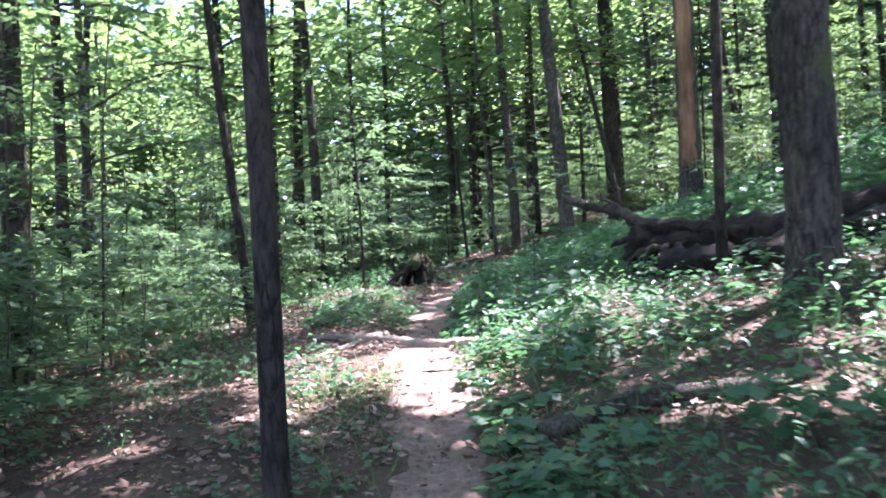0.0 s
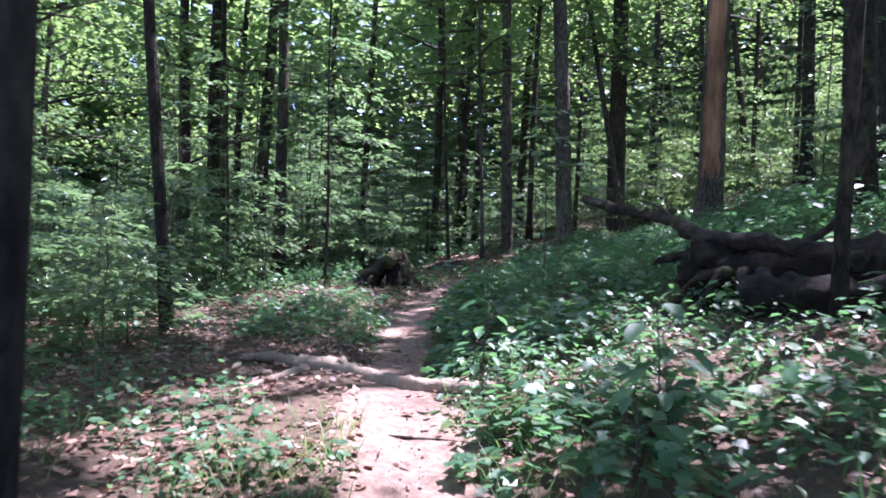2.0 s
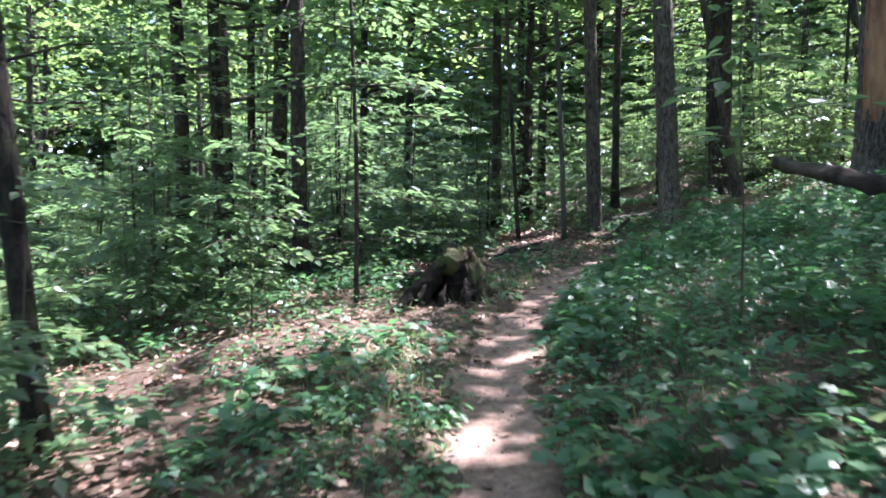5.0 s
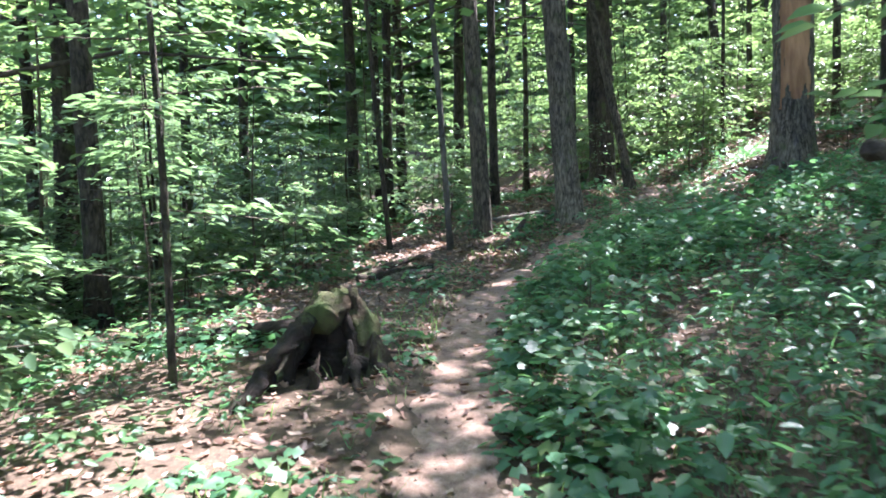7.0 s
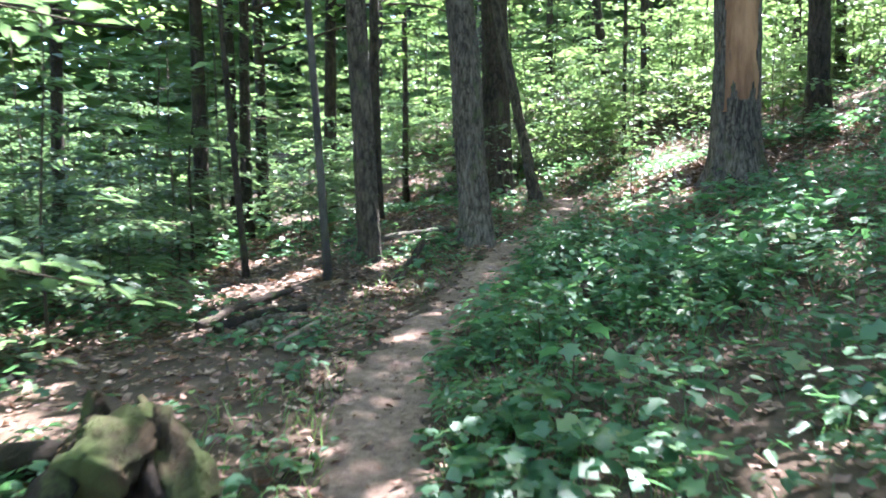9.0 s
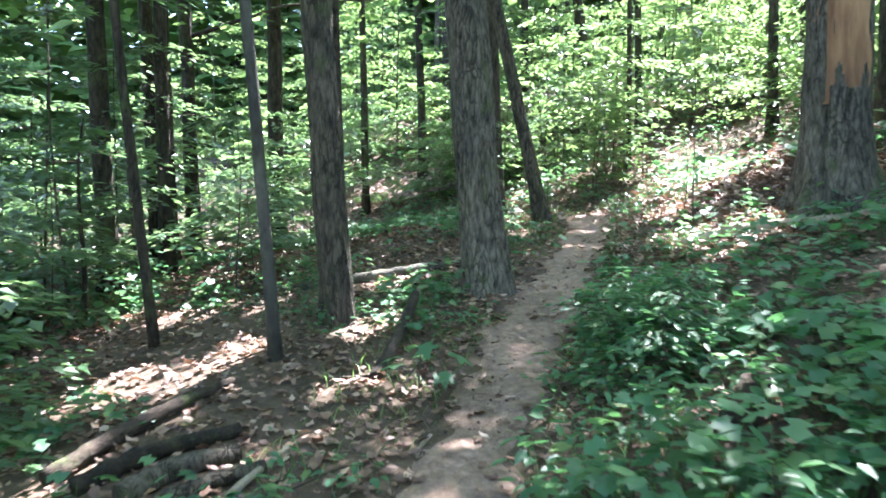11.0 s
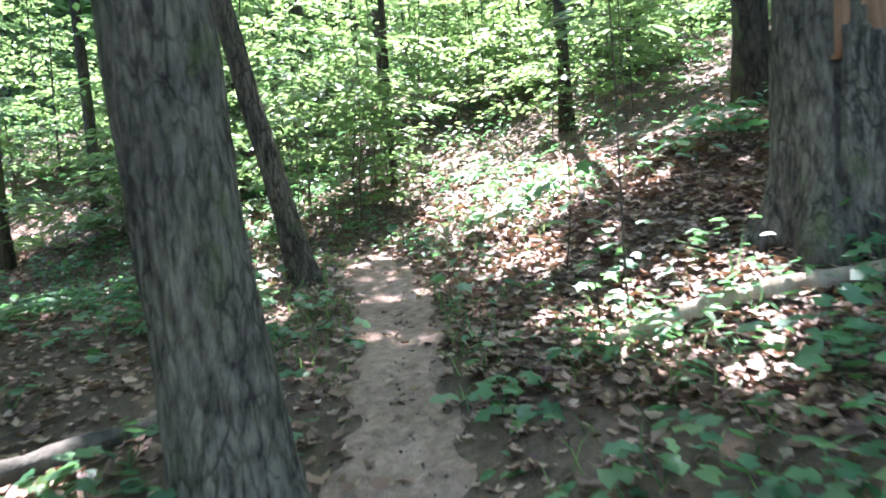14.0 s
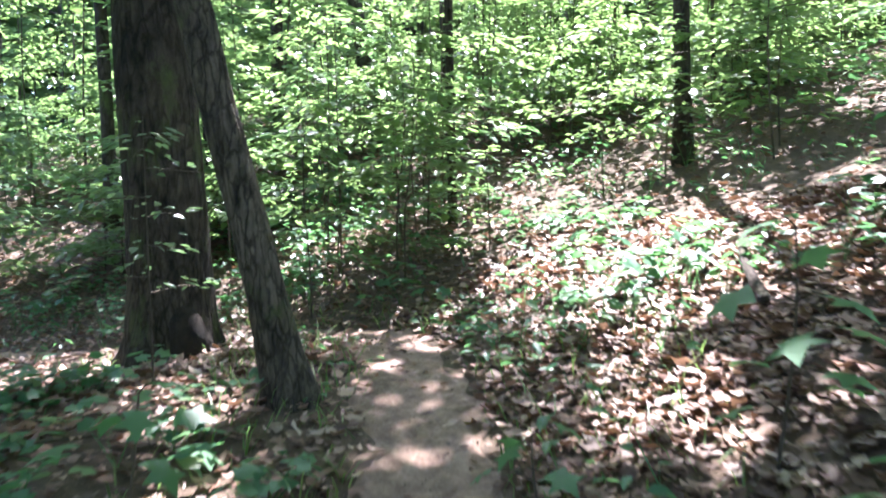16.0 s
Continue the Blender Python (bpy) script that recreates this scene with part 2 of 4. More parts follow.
def tube(points, radii, sides=10, rough=0.0, seed=0, furrow=0, caps=True):
    """A round limb along points, with uneven skin; furrow: how many upright ridges of bark."""
    p, radii = np.asarray(points, float), np.asarray(radii, float)
    d = np.gradient(p, axis=0)
    d /= np.linalg.norm(d, axis=1)[:, None]
    up = np.array([1.0, 0.13, 0.07]) if abs(d[0][2]) > 0.6 else np.array([0.05, 0.08, 1.0])
    a = np.cross(d, up)
    a /= np.linalg.norm(a, axis=1)[:, None]
    b = np.cross(d, a)
    ang = np.arange(sides) * 2 * np.pi / sides
    n = len(p)
    r = np.repeat(radii[:, None], sides, 1)
    run = np.concatenate([[0], np.cumsum(np.linalg.norm(np.diff(p, axis=0), axis=1))])[:, None]
    if rough:
        rs = np.random.RandomState(seed)
        w = sum(np.sin(ang[None] * k + run * rs.uniform(1, 6) * s + rs.uniform(0, 6)) / k for k in (1, 2, 3, 5) for s in (1, -1))
        r = r * (1 + rough * 0.35 * w)
    if furrow:
        rs = np.random.RandomState(seed + 1)
        twist = 0.25 * np.sin(run * 1.7 + rs.uniform(0, 6)) + 0.12 * np.sin(run * 5.3)
        brk = 0.5 + 0.5 * np.sin(run * 9 + 3 * np.sin(ang[None] * 5 + run * 2.3) + rs.uniform(0, 6))
        rid = np.abs(np.sin((ang[None] + twist * 0.12 + 0.05 * np.sin(run * 13 + ang[None] * 7)) * furrow / 2)) ** 0.7
        r = r - (0.010 * (1 - rid) + 0.006 * brk * rid) * np.clip(radii[:, None] / 0.12, 0.4, 1.4)
    v = p[:, None] + r[..., None] * (np.cos(ang)[None, :, None] * a[:, None] + np.sin(ang)[None, :, None] * b[:, None])
    i = np.arange(n - 1)[:, None] * sides
    j = np.arange(sides)[None]
    f = np.stack([i + j, i + (j + 1) % sides, i + sides + (j + 1) % sides, i + sides + j], -1).reshape(-1, 4)
    v = v.reshape(-1, 3)
    if caps:
        v = np.vstack([v, p[0], p[-1]])
        c0, c1 = n * sides, n * sides + 1
        e = (n - 1) * sides
        cap = [(c0, (q + 2) % sides, (q + 1) % sides, q) for q in range(0, sides, 2)] + [(c1, e + q, e + (q + 1) % sides, e + (q + 2) % sides) for q in range(0, sides, 2)]
        f = np.vstack([f, np.array(cap)])
    return v, f


OVAL = (np.array([(0, 0, 0), (0.3, 0.42, 0.06), (0.68, 0.36, 0.03), (1, 0, -0.12), (0.68, -0.36, 0.03), (0.3, -0.42, 0.06)]),
        np.array([(0, 1, 2), (0, 2, 3), (0, 3, 4), (0, 4, 5)]))
DIAMOND = (np.array([(0, 0, 0), (0.45, 0.45, 0.05), (1, 0, -0.08), (0.45, -0.45, 0.05)]), np.array([(0, 1, 2), (0, 2, 3)]))
LOBED = (np.array([(0.35, 0, 0.03), (0, 0, 0), (0.02, 0.36, -0.02), (0.3, 0.24, 0.03), (0.5, 0.56, -0.05), (0.62, 0.2, 0.02), (1, 0, -0.1),
                   (0.62, -0.2, 0.02), (0.5, -0.56, -0.05), (0.3, -0.24, 0.03), (0.02, -0.36, -0.02)]),
         np.array([(0, 1, 2), (0, 2, 3), (0, 3, 4), (0, 4, 5), (0, 5, 6), (0, 6, 7), (0, 7, 8), (0, 8, 9), (0, 9, 10), (0, 10, 1)]))
TRILOBE = (np.array([(0, 0, 0), (0.12, 0.42, -0.02), (0.45, 0.2, 0.03), (0.62, 0.46, -0.04), (1, 0, -0.1), (0.62, -0.46, -0.04), (0.45, -0.2, 0.03), (0.12, -0.42, -0.02)]),
           np.array([(0, 2, 1), (0, 4, 2), (2, 4, 3), (0, 6, 4), (4, 6, 5), (0, 7, 6)]))
CURLED = (np.array([(0, 0, 0.1), (0.35, 0.38, 0.22), (0.75, 0.3, 0.12), (1, 0, 0.28), (0.7, -0.3, 0.02), (0.3, -0.4, 0.16)]),
          np.array([(0, 1, 2), (0, 2, 3), (0, 3, 4), (0, 4, 5)]))
CRUMB = (np.array([(0, 0, 0.1), (0.5, 0.5, 0), (1, 0, 0.05), (0.5, -0.5, 0), (0.5, 0, 0.4), (0.5, 0, -0.3)]),
         np.array([(0, 4, 1), (1, 4, 2), (2, 4, 3), (3, 4, 0), (1, 5, 0), (2, 5, 1), (3, 5, 2), (0, 5, 3)]))
BLADE = (np.array([(0, 0.5, 0), (0, -0.5, 0), (0.55, 0.35, 0), (0.55, -0.35, 0), (1, 0, -0.25)]), np.array([(0, 1, 3), (0, 3, 2), (2, 3, 4)]))


def leaf_cloud(shape, base, way, normal, length, width):
    """Many leaves of one shape: base n x 3, way and normal n x 3, length and width n."""
    tv, tf = shape
    way = way / np.linalg.norm(way, axis=1)[:, None]
    lat = np.cross(normal, way)
    lat /= np.linalg.norm(lat, axis=1)[:, None] + 1e-9
    up = np.cross(way, lat)
    v = base[:, None] + tv[None, :, 0, None] * (way * length[:, None])[:, None] + tv[None, :, 1, None] * (lat * width[:, None])[:, None] \
        + tv[None, :, 2, None] * (up * length[:, None])[:, None]
    f = tf[None] + (np.arange(len(base)) * len(tv))[:, None, None]
    return v.reshape(-1, 3), f.reshape(-1, 3)


# gaps cut in the canopy to set sun patches on the ground: x, y, radius
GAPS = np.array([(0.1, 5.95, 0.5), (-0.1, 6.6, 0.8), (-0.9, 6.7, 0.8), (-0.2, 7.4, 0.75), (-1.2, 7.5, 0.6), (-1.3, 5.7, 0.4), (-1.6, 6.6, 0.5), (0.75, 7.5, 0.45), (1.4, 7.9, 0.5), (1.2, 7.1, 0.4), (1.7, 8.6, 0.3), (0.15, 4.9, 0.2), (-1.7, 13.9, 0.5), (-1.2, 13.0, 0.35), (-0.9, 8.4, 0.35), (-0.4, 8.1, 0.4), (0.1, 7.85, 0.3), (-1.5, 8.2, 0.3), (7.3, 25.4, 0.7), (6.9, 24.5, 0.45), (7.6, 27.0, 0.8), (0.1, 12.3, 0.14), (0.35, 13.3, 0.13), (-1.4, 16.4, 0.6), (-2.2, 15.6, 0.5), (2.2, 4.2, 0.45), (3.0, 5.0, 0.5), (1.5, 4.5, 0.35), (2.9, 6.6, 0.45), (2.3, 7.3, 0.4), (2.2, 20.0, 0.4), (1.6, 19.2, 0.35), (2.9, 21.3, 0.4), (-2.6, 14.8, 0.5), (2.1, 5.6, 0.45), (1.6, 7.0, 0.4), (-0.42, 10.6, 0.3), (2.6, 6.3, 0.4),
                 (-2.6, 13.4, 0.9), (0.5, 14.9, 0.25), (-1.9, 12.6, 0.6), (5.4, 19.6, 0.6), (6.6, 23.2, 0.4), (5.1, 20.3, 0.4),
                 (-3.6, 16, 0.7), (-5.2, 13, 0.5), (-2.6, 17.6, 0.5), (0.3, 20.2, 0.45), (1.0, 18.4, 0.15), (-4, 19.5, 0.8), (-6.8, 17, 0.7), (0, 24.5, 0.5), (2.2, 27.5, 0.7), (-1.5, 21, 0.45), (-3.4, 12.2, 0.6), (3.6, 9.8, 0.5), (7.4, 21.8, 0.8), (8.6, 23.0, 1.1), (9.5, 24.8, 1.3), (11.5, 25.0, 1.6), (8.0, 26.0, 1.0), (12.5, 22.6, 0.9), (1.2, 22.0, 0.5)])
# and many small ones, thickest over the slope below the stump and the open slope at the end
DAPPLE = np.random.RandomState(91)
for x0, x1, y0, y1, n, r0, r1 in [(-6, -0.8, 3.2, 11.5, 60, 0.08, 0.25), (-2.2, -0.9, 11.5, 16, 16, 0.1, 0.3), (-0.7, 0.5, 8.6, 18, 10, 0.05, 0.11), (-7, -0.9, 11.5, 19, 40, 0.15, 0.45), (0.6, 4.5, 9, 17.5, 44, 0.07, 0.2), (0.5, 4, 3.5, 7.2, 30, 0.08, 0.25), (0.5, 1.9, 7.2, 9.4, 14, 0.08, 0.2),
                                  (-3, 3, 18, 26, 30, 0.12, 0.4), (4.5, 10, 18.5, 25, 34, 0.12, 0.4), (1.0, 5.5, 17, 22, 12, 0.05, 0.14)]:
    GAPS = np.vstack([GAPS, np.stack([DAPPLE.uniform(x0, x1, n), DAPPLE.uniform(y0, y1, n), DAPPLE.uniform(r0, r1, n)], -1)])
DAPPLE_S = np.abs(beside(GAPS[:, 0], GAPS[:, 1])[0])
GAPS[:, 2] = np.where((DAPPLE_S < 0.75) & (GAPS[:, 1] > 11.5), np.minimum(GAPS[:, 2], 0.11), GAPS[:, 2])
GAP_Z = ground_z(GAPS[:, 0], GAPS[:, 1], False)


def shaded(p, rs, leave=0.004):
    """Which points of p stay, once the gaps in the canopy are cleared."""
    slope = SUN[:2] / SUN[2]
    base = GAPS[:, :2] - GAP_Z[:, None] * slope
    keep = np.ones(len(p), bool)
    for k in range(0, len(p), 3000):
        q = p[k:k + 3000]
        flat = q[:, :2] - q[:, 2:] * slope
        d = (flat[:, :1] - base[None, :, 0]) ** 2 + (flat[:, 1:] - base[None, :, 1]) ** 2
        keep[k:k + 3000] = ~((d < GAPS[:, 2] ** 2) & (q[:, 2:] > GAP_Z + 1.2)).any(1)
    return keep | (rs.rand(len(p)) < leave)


# ---- ground: one sheet to the horizon, and the trail on it ----
def spread(lo, hi, step, far):
    inner = np.arange(lo, hi + step / 2, step)
    out = np.geomspace(0.3, far, 22)
    return np.concatenate([lo - out[::-1], inner, hi + out])


def ground():
    xs, ys = spread(-7, 14, 0.13, 900), spread(-2, 33, 0.13, 900)
    X, Y = np.meshgrid(xs, ys)
    Z = ground_z(X, Y)
    far = np.hypot(X - 3, Y - 14)
    Z = np.where(far > 60, Z * np.clip(1 - (far - 60) / 60, 0, 1), Z)
    i = (np.arange(len(ys) - 1)[:, None] * len(xs) + np.arange(len(xs) - 1)[None]).ravel()
    f = np.stack([i, i + 1, i + 1 + len(xs), i + len(xs)], -1)
    ob = part("ground", np.stack([X, Y, Z], -1).reshape(-1, 3), f, DUFF, smooth=True)
    return tagged(ob, "brown forest floor of duff and fallen leaves", "ground", kind="structure")


def trail():
    line = smooth_line(TRAIL, 40)
    t = np.gradient(line[:, :2], axis=0)
    t /= np.linalg.norm(t, axis=1)[:, None]
    nrm = np.stack([t[:, 1], -t[:, 0]], -1)
    off = np.linspace(-1, 1, 21)
    run = np.concatenate([[0], np.cumsum(np.linalg.norm(np.diff(line[:, :2], axis=0), axis=1))])
    half_r = 0.30 + 0.05 * np.sin(run * 1.9) + 0.04 * np.sin(run * 4.7 + 1) + 0.03 * np.sin(run * 11.3) + 0.02 * np.sin(run * 19.1)
    half_l = 0.30 + 0.06 * np.sin(run * 1.4 + 2) + 0.04 * np.sin(run * 5.9) + 0.03 * np.sin(run * 12.7 + 1) + 0.02 * np.sin(run * 21.1)
    wide = 0.13 * np.exp(-((line[:, 1] - 6.2) / 1.7) ** 2)
    half_r, half_l = half_r + wide, half_l + wide
    half = np.where(off[None] > 0, half_r[:, None], half_l[:, None])
    P = line[:, None, :2] + nrm[:, None] * (off[None] * half)[..., None]
    Z = ground_z(P[..., 0], P[..., 1], True)
    Z = Z + 0.03 * (1 - off[None] ** 4) - 0.012 + 0.008 * wave(P[..., 0], P[..., 1], 6, 8) + 0.005 * wave(P[..., 0], P[..., 1], 19, 9)
    v = np.concatenate([P, Z[..., None]], -1).reshape(-1, 3)
    i = (np.arange(len(line) - 1)[:, None] * 21 + np.arange(20)[None]).ravel()
    ob = part("trail", v, np.stack([i, i + 1, i + 22, i + 21], -1), DIRT, smooth=True)
    return tagged(ob, "narrow footpath of packed pale brown dirt", "trail", kind="structure")


ground()
trail()

# ---- trees ----
def stem_line(x, y, z, height, lean, bend, rs, n):
    s = np.linspace(0, 1, n)
    h = s * height
    wob = bend * np.sin(s * 5 + rs.uniform(0, 6)) * s * (1 - 0.3 * s)
    a = rs.uniform(0, 6.28)
    return np.stack([x + lean[0] * h + wob * math.cos(a), y + lean[1] * h + wob * math.sin(a), z - 0.08 + h], -1)


def crown_leaves(line, rs, low, count, reach, leaf):
    """Limbs off the upper stem with flat sprays of leaves at their ends; returns limbs and leaves."""
    limbs, base, way = [], [], []
    n = len(line)
    k0 = np.searchsorted(line[:, 2], line[0, 2] + low)
    arms = 15
    per = count // arms
    for q in range(arms):
        k = min(n - 2, int(k0 + (n - 1 - k0) * (q + rs.rand()) / arms))
        o = line[k]
        a = q * 2.4 + rs.uniform(-0.4, 0.4)
        ln = reach * rs.uniform(0.55, 1.1) * (1 - 0.45 * (k - k0) / max(1, n - k0))
        rise = rs.uniform(0.1, 0.6)
        s = np.linspace(0, 1, 5)[:, None]
        d = np.array([math.cos(a), math.sin(a), rise])
        pts = o + d * s * ln + np.array([0, 0, -0.25 * ln]) * s * s
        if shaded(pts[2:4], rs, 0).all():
            limbs.append(tube(pts[::2], [0.045, 0.028, 0.012], 4))
        u = rs.uniform(0.25, 1.08, per)
        sp = pts[0] + (pts[-1] - pts[0]) * u[:, None]
        sp[:, 2] += 0.1 * ln * np.sin(np.clip(u, 0, 1) * 3.1)
        w = ln * 0.42 * (0.35 + u)
        base.append(sp + np.stack([rs.normal(0, 1, per) * w * 0.6, rs.normal(0, 1, per) * w * 0.6, rs.normal(0, 0.16, per) * ln * 0.7], -1))
        th = rs.uniform(0, 6.28, per)
        way.append(np.stack([np.cos(th), np.sin(th), rs.uniform(-0.5, 0.15, per)], -1))
    base, way = np.vstack(base), np.vstack(way)
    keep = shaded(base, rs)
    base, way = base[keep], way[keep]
    m = len(base)
    nor = np.stack([rs.normal(0, 0.35, m), rs.normal(0, 0.35, m), np.ones(m)], -1)
    L = leaf * rs.uniform(0.7, 1.35, m)
    return join(limbs), leaf_cloud(DIAMOND, base, way, nor, L, L * 0.8)


def tree(x, y, dia, height=15, lean=(0, 0), bend=0.15, skin=None, near=False, label="", seed=0, low=None, reach=3.6, leaves=2400, leaf=0.2, line=None, flare=0.5, furrow=0, group=""):
    rs = np.random.RandomState(seed + 1000)
    z = gz(x, y)
    t = thing("tree", label or "slender grey-brown forest tree with a green leafy crown", "tree", group=group)
    if line is None:
        line = stem_line(x, y, z, height, lean, bend, rs, 301 if near else 22)
        if near:
            k = np.unique(np.concatenate([np.arange(0, 130), np.arange(130, 301, 9), [300]]))
            line = line[k]
    h = line[:, 2] - line[0, 2]
    r = dia / 2 * (1 - 0.7 * (h / h[-1]) ** 1.2) + dia / 2 * flare * np.exp(-h / 0.22)
    v, f = tube(line, r, 64 if near else 10, 0.07 if near else 0.1, seed, furrow if near else 0)
    if near:
        base_h = v[:, 2] - line[0, 2]
        a = np.arctan2(v[:, 1] - y, v[:, 0] - x)
        out = 1 + 0.22 * np.exp(-np.clip(base_h, 0, 9) / 0.16) * np.sin(a * 5 + seed)
        m = base_h < 0.8
        v[m, 0], v[m, 1] = x + (v[m, 0] - x) * out[m], y + (v[m, 1] - y) * out[m]
    part("trunk", v, f, skin or BARK_DARK, t, smooth=True)
    limbs, lv = crown_leaves(line, rs, low if low else height * 0.38, leaves, reach, leaf)
    tagged(part("branchwork", *limbs, TWIG, t, smooth=True), kind="stuff")
    part("crown", *lv, LEAF_CANOPY, t, "bright green backlit leaves")
    return t


def sapling(x, y, height=3.5, dia=0.03, spread_=1.2, count=700, seed=0, start=0.25, leaf=0.085, lean=(0, 0), label="", shape=OVAL, mat=None, tiers=None, into=None):
    """A thin young tree with level sprays of leaves in tiers."""
    rs = np.random.RandomState(seed + 5000)
    z = gz(x, y)
    t = None if into is not None else thing("sapling", label or "thin young tree with level tiers of small green leaves", "sapling")
    line = stem_line(x, y, z, height, lean, 0.1, rs, 16)
    limbs, base, way = [], [], []
    tiers = tiers or max(6, int(height * 3.2))
    per = count // tiers
    for q in range(tiers):
        u = start + (1 - start) * (q + rs.rand()) / tiers
        o = line[0] + (line[-1] - line[0]) * u
        k = u * 15
        o = line[int(k)] * (1 - k % 1) + line[min(15, int(k) + 1)] * (k % 1)
        a = q * 2.4 + rs.uniform(-0.5, 0.5)
        ln = spread_ * rs.uniform(0.6, 1.15) * (1.1 - 0.6 * u)
        d = np.array([math.cos(a), math.sin(a), rs.uniform(0.0, 0.28)])
        side = np.array([-d[1], d[0], 0])
        s = np.linspace(0, 1, 4)[:, None]
        pts = o + d * s * ln + np.array([0, 0, -0.18 * ln]) * s * s
        limbs.append(tube(pts[[0, 2, 3]], np.array([0.0035, 0.0025, 0.0015]) + dia * 0.04, 4 if into is None else 2, caps=False))
        m = per
        w = rs.uniform(0.12, 1.05, m)
        p = pts[0] + (pts[-1] - pts[0]) * w[:, None]
        p[:, 2] += 0.12 * ln * np.sin(np.clip(w, 0, 1) * 3.1)
        sd = np.where(rs.rand(m) < 0.5, -1, 1)
        far = sd * rs.uniform(0, 0.42, m) * ln * (1.25 - np.abs(w - 0.45))
        base.append(p + side * far[:, None] + np.stack([np.zeros(m), np.zeros(m), rs.normal(0, 0.025, m) - 0.08 * np.abs(far)], -1))
        way.append(d * rs.uniform(0.2, 1, m)[:, None] + side * (sd * rs.uniform(0.4, 1, m))[:, None] + np.stack([np.zeros(m), np.zeros(m), rs.uniform(-0.45, 0.05, m)], -1))
    base, way = np.vstack(base), np.vstack(way)
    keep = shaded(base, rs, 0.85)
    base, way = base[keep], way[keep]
    m = len(base)
    nor = np.stack([rs.normal(0, 0.22, m), rs.normal(0, 0.22, m), np.ones(m)], -1)
    L = leaf * rs.uniform(0.65, 1.3, m)
    if into is not None:
        into[0].append(tube(line[::3], np.linspace(dia / 2, dia / 6, 6), 5, caps=False))
        into[0].extend(limbs)
        into[1].append(leaf_cloud(shape, base, way, nor, L, L * 0.62))
        return None
    part("stem", *tube(line[::1 if dia > 0.05 else 3], np.linspace(dia / 2, dia / 6, 16 if dia > 0.05 else 6), 8 if dia > 0.05 else 6, 0.08, seed), BARK_DARK if dia > 0.05 else TWIG, t, smooth=True)
    tagged(part("branchwork", *join(limbs), TWIG, t), kind="stuff")
    part("foliage", *leaf_cloud(shape, base, way, nor, L, L * 0.62), mat or LEAF_UNDER, t, "green leaves in flat sprays")
    return t


# trees beside the path, trunks as they stand; some unseen crowns enlarged for shade
tree(-0.905, 3.88, 0.142, 13, (-0.005, 0), 0.05, BARK_DARK, True, "slim dark-barked tree standing close beside the trail", 1, 6, 3.4, 2600, furrow=0, flare=0.25)
tree(2.98, 6.05, 0.43, 17, (0.0, 0), 0.1, BARK_GREY, True, "stout grey-barked tree with a mossy shaded foot", 2, 6, 4.6, 5800, furrow=26)
tree(2.89, 7.85, 0.115, 16, (0.01, 0), 0.12, BARK_DARK, False, "thin dark tree beside the fallen trunk", 3, 7, 4.4, 3000, flare=0.2, leaf=0.23)
tree(-5.5, 9.8, 0.36, 16, (-0.01, 0), 0.1, BARK_DARK, False, "dark upright tree on the lower slope", 4, 6, 3, 2200)
tree(-2.62, 10.3, 0.13, 16, (-0.09, 0.01), 0.25, BARK_DARK, False, "thin dark tree with a wavy trunk", 5, 6.5, 5.0, 4200, flare=0.2)
tree(2.03, 20.35, 0.27, 15, (-0.045, 0.018), 0.12, BARK_GREY, True, "mottled grey-brown tree beside the trail", 6, 6, 2.6, 2200, furrow=20, flare=0.32)
tree(3.42, 20.4, 0.40, 18, (-0.058, 0.035), 0.05, BARK_SHAGGY, True, "thick tree with furrowed grey bark beside the trail", 7, 8, 5.0, 5600, furrow=30, flare=0.38)
tree(5.50, 22.72, 0.18, 13, (-0.17, 0.12), 0.06, BARK_GREY, True, "leaning tree with dark grey bark at the trail's bend", 8, 5, 2.2, 1500, furrow=16, flare=0.9)
big = tree(5.75, 24.75, 0.56, 19, (-0.015, 0.01), 0.05, BARK_DARK, True, "big dark tree with spreading roots and a hollow foot", 9, 8, 4.2, 3400, furrow=30, flare=0.5)
hz = gz(5.62, 24.45)
# solid dark lump, its colour stands in for the hollow's shade
part("hollow", *tube(np.array([(5.74, 24.50, hz - 0.08), (5.73, 24.47, hz + 0.12), (5.73, 24.48, hz + 0.26), (5.73, 24.56, hz + 0.42)]), [0.13, 0.14, 0.11, 0.03], 20, 0.3, 4), ROTTEN_SHADED, big, "black hollow in the tree's foot", smooth=True)
tree(1.40, 19.8, 0.09, 10, (-0.05, 0.02), 0.2, BARK_SMOOTH, False, "thin pale-barked young tree", 10, 4, 1.6, 900, flare=0.3)
tree(9.4, 20.8, 0.33, 16, (-0.03, 0.0), 0.1, BARK_DARK, False, "dark tree on the slope above the snag", 11, 7, 5.6, 5000)
tree(12.8, 31.7, 0.30, 15, (-0.12, 0.09), 0.3, BARK_DARK, False, "dark leaning tree beyond the sunlit hollow", 12, 6, 3, 2000)
tree(8.9, 25.3, 0.09, 14, (0.01, 0.0), 0.12, BARK_DARK, False, "thin dark straight young tree", 13, 7, 4.2, 5000, flare=0.2)
tree(10.6, 23.7, 0.17, 15, (-0.01, 0.0), 0.2, BARK_DARK, False, "slim dark tree on the sunlit slope", 15, 7, 4.8, 5000)
tree(0.70, 21.15, 0.085, 11, (-0.07, 0.03), 0.3, BARK_DARK, False, "thin crooked dark tree on the lower slope", 14, 4, 1.8, 1000, flare=0.2)
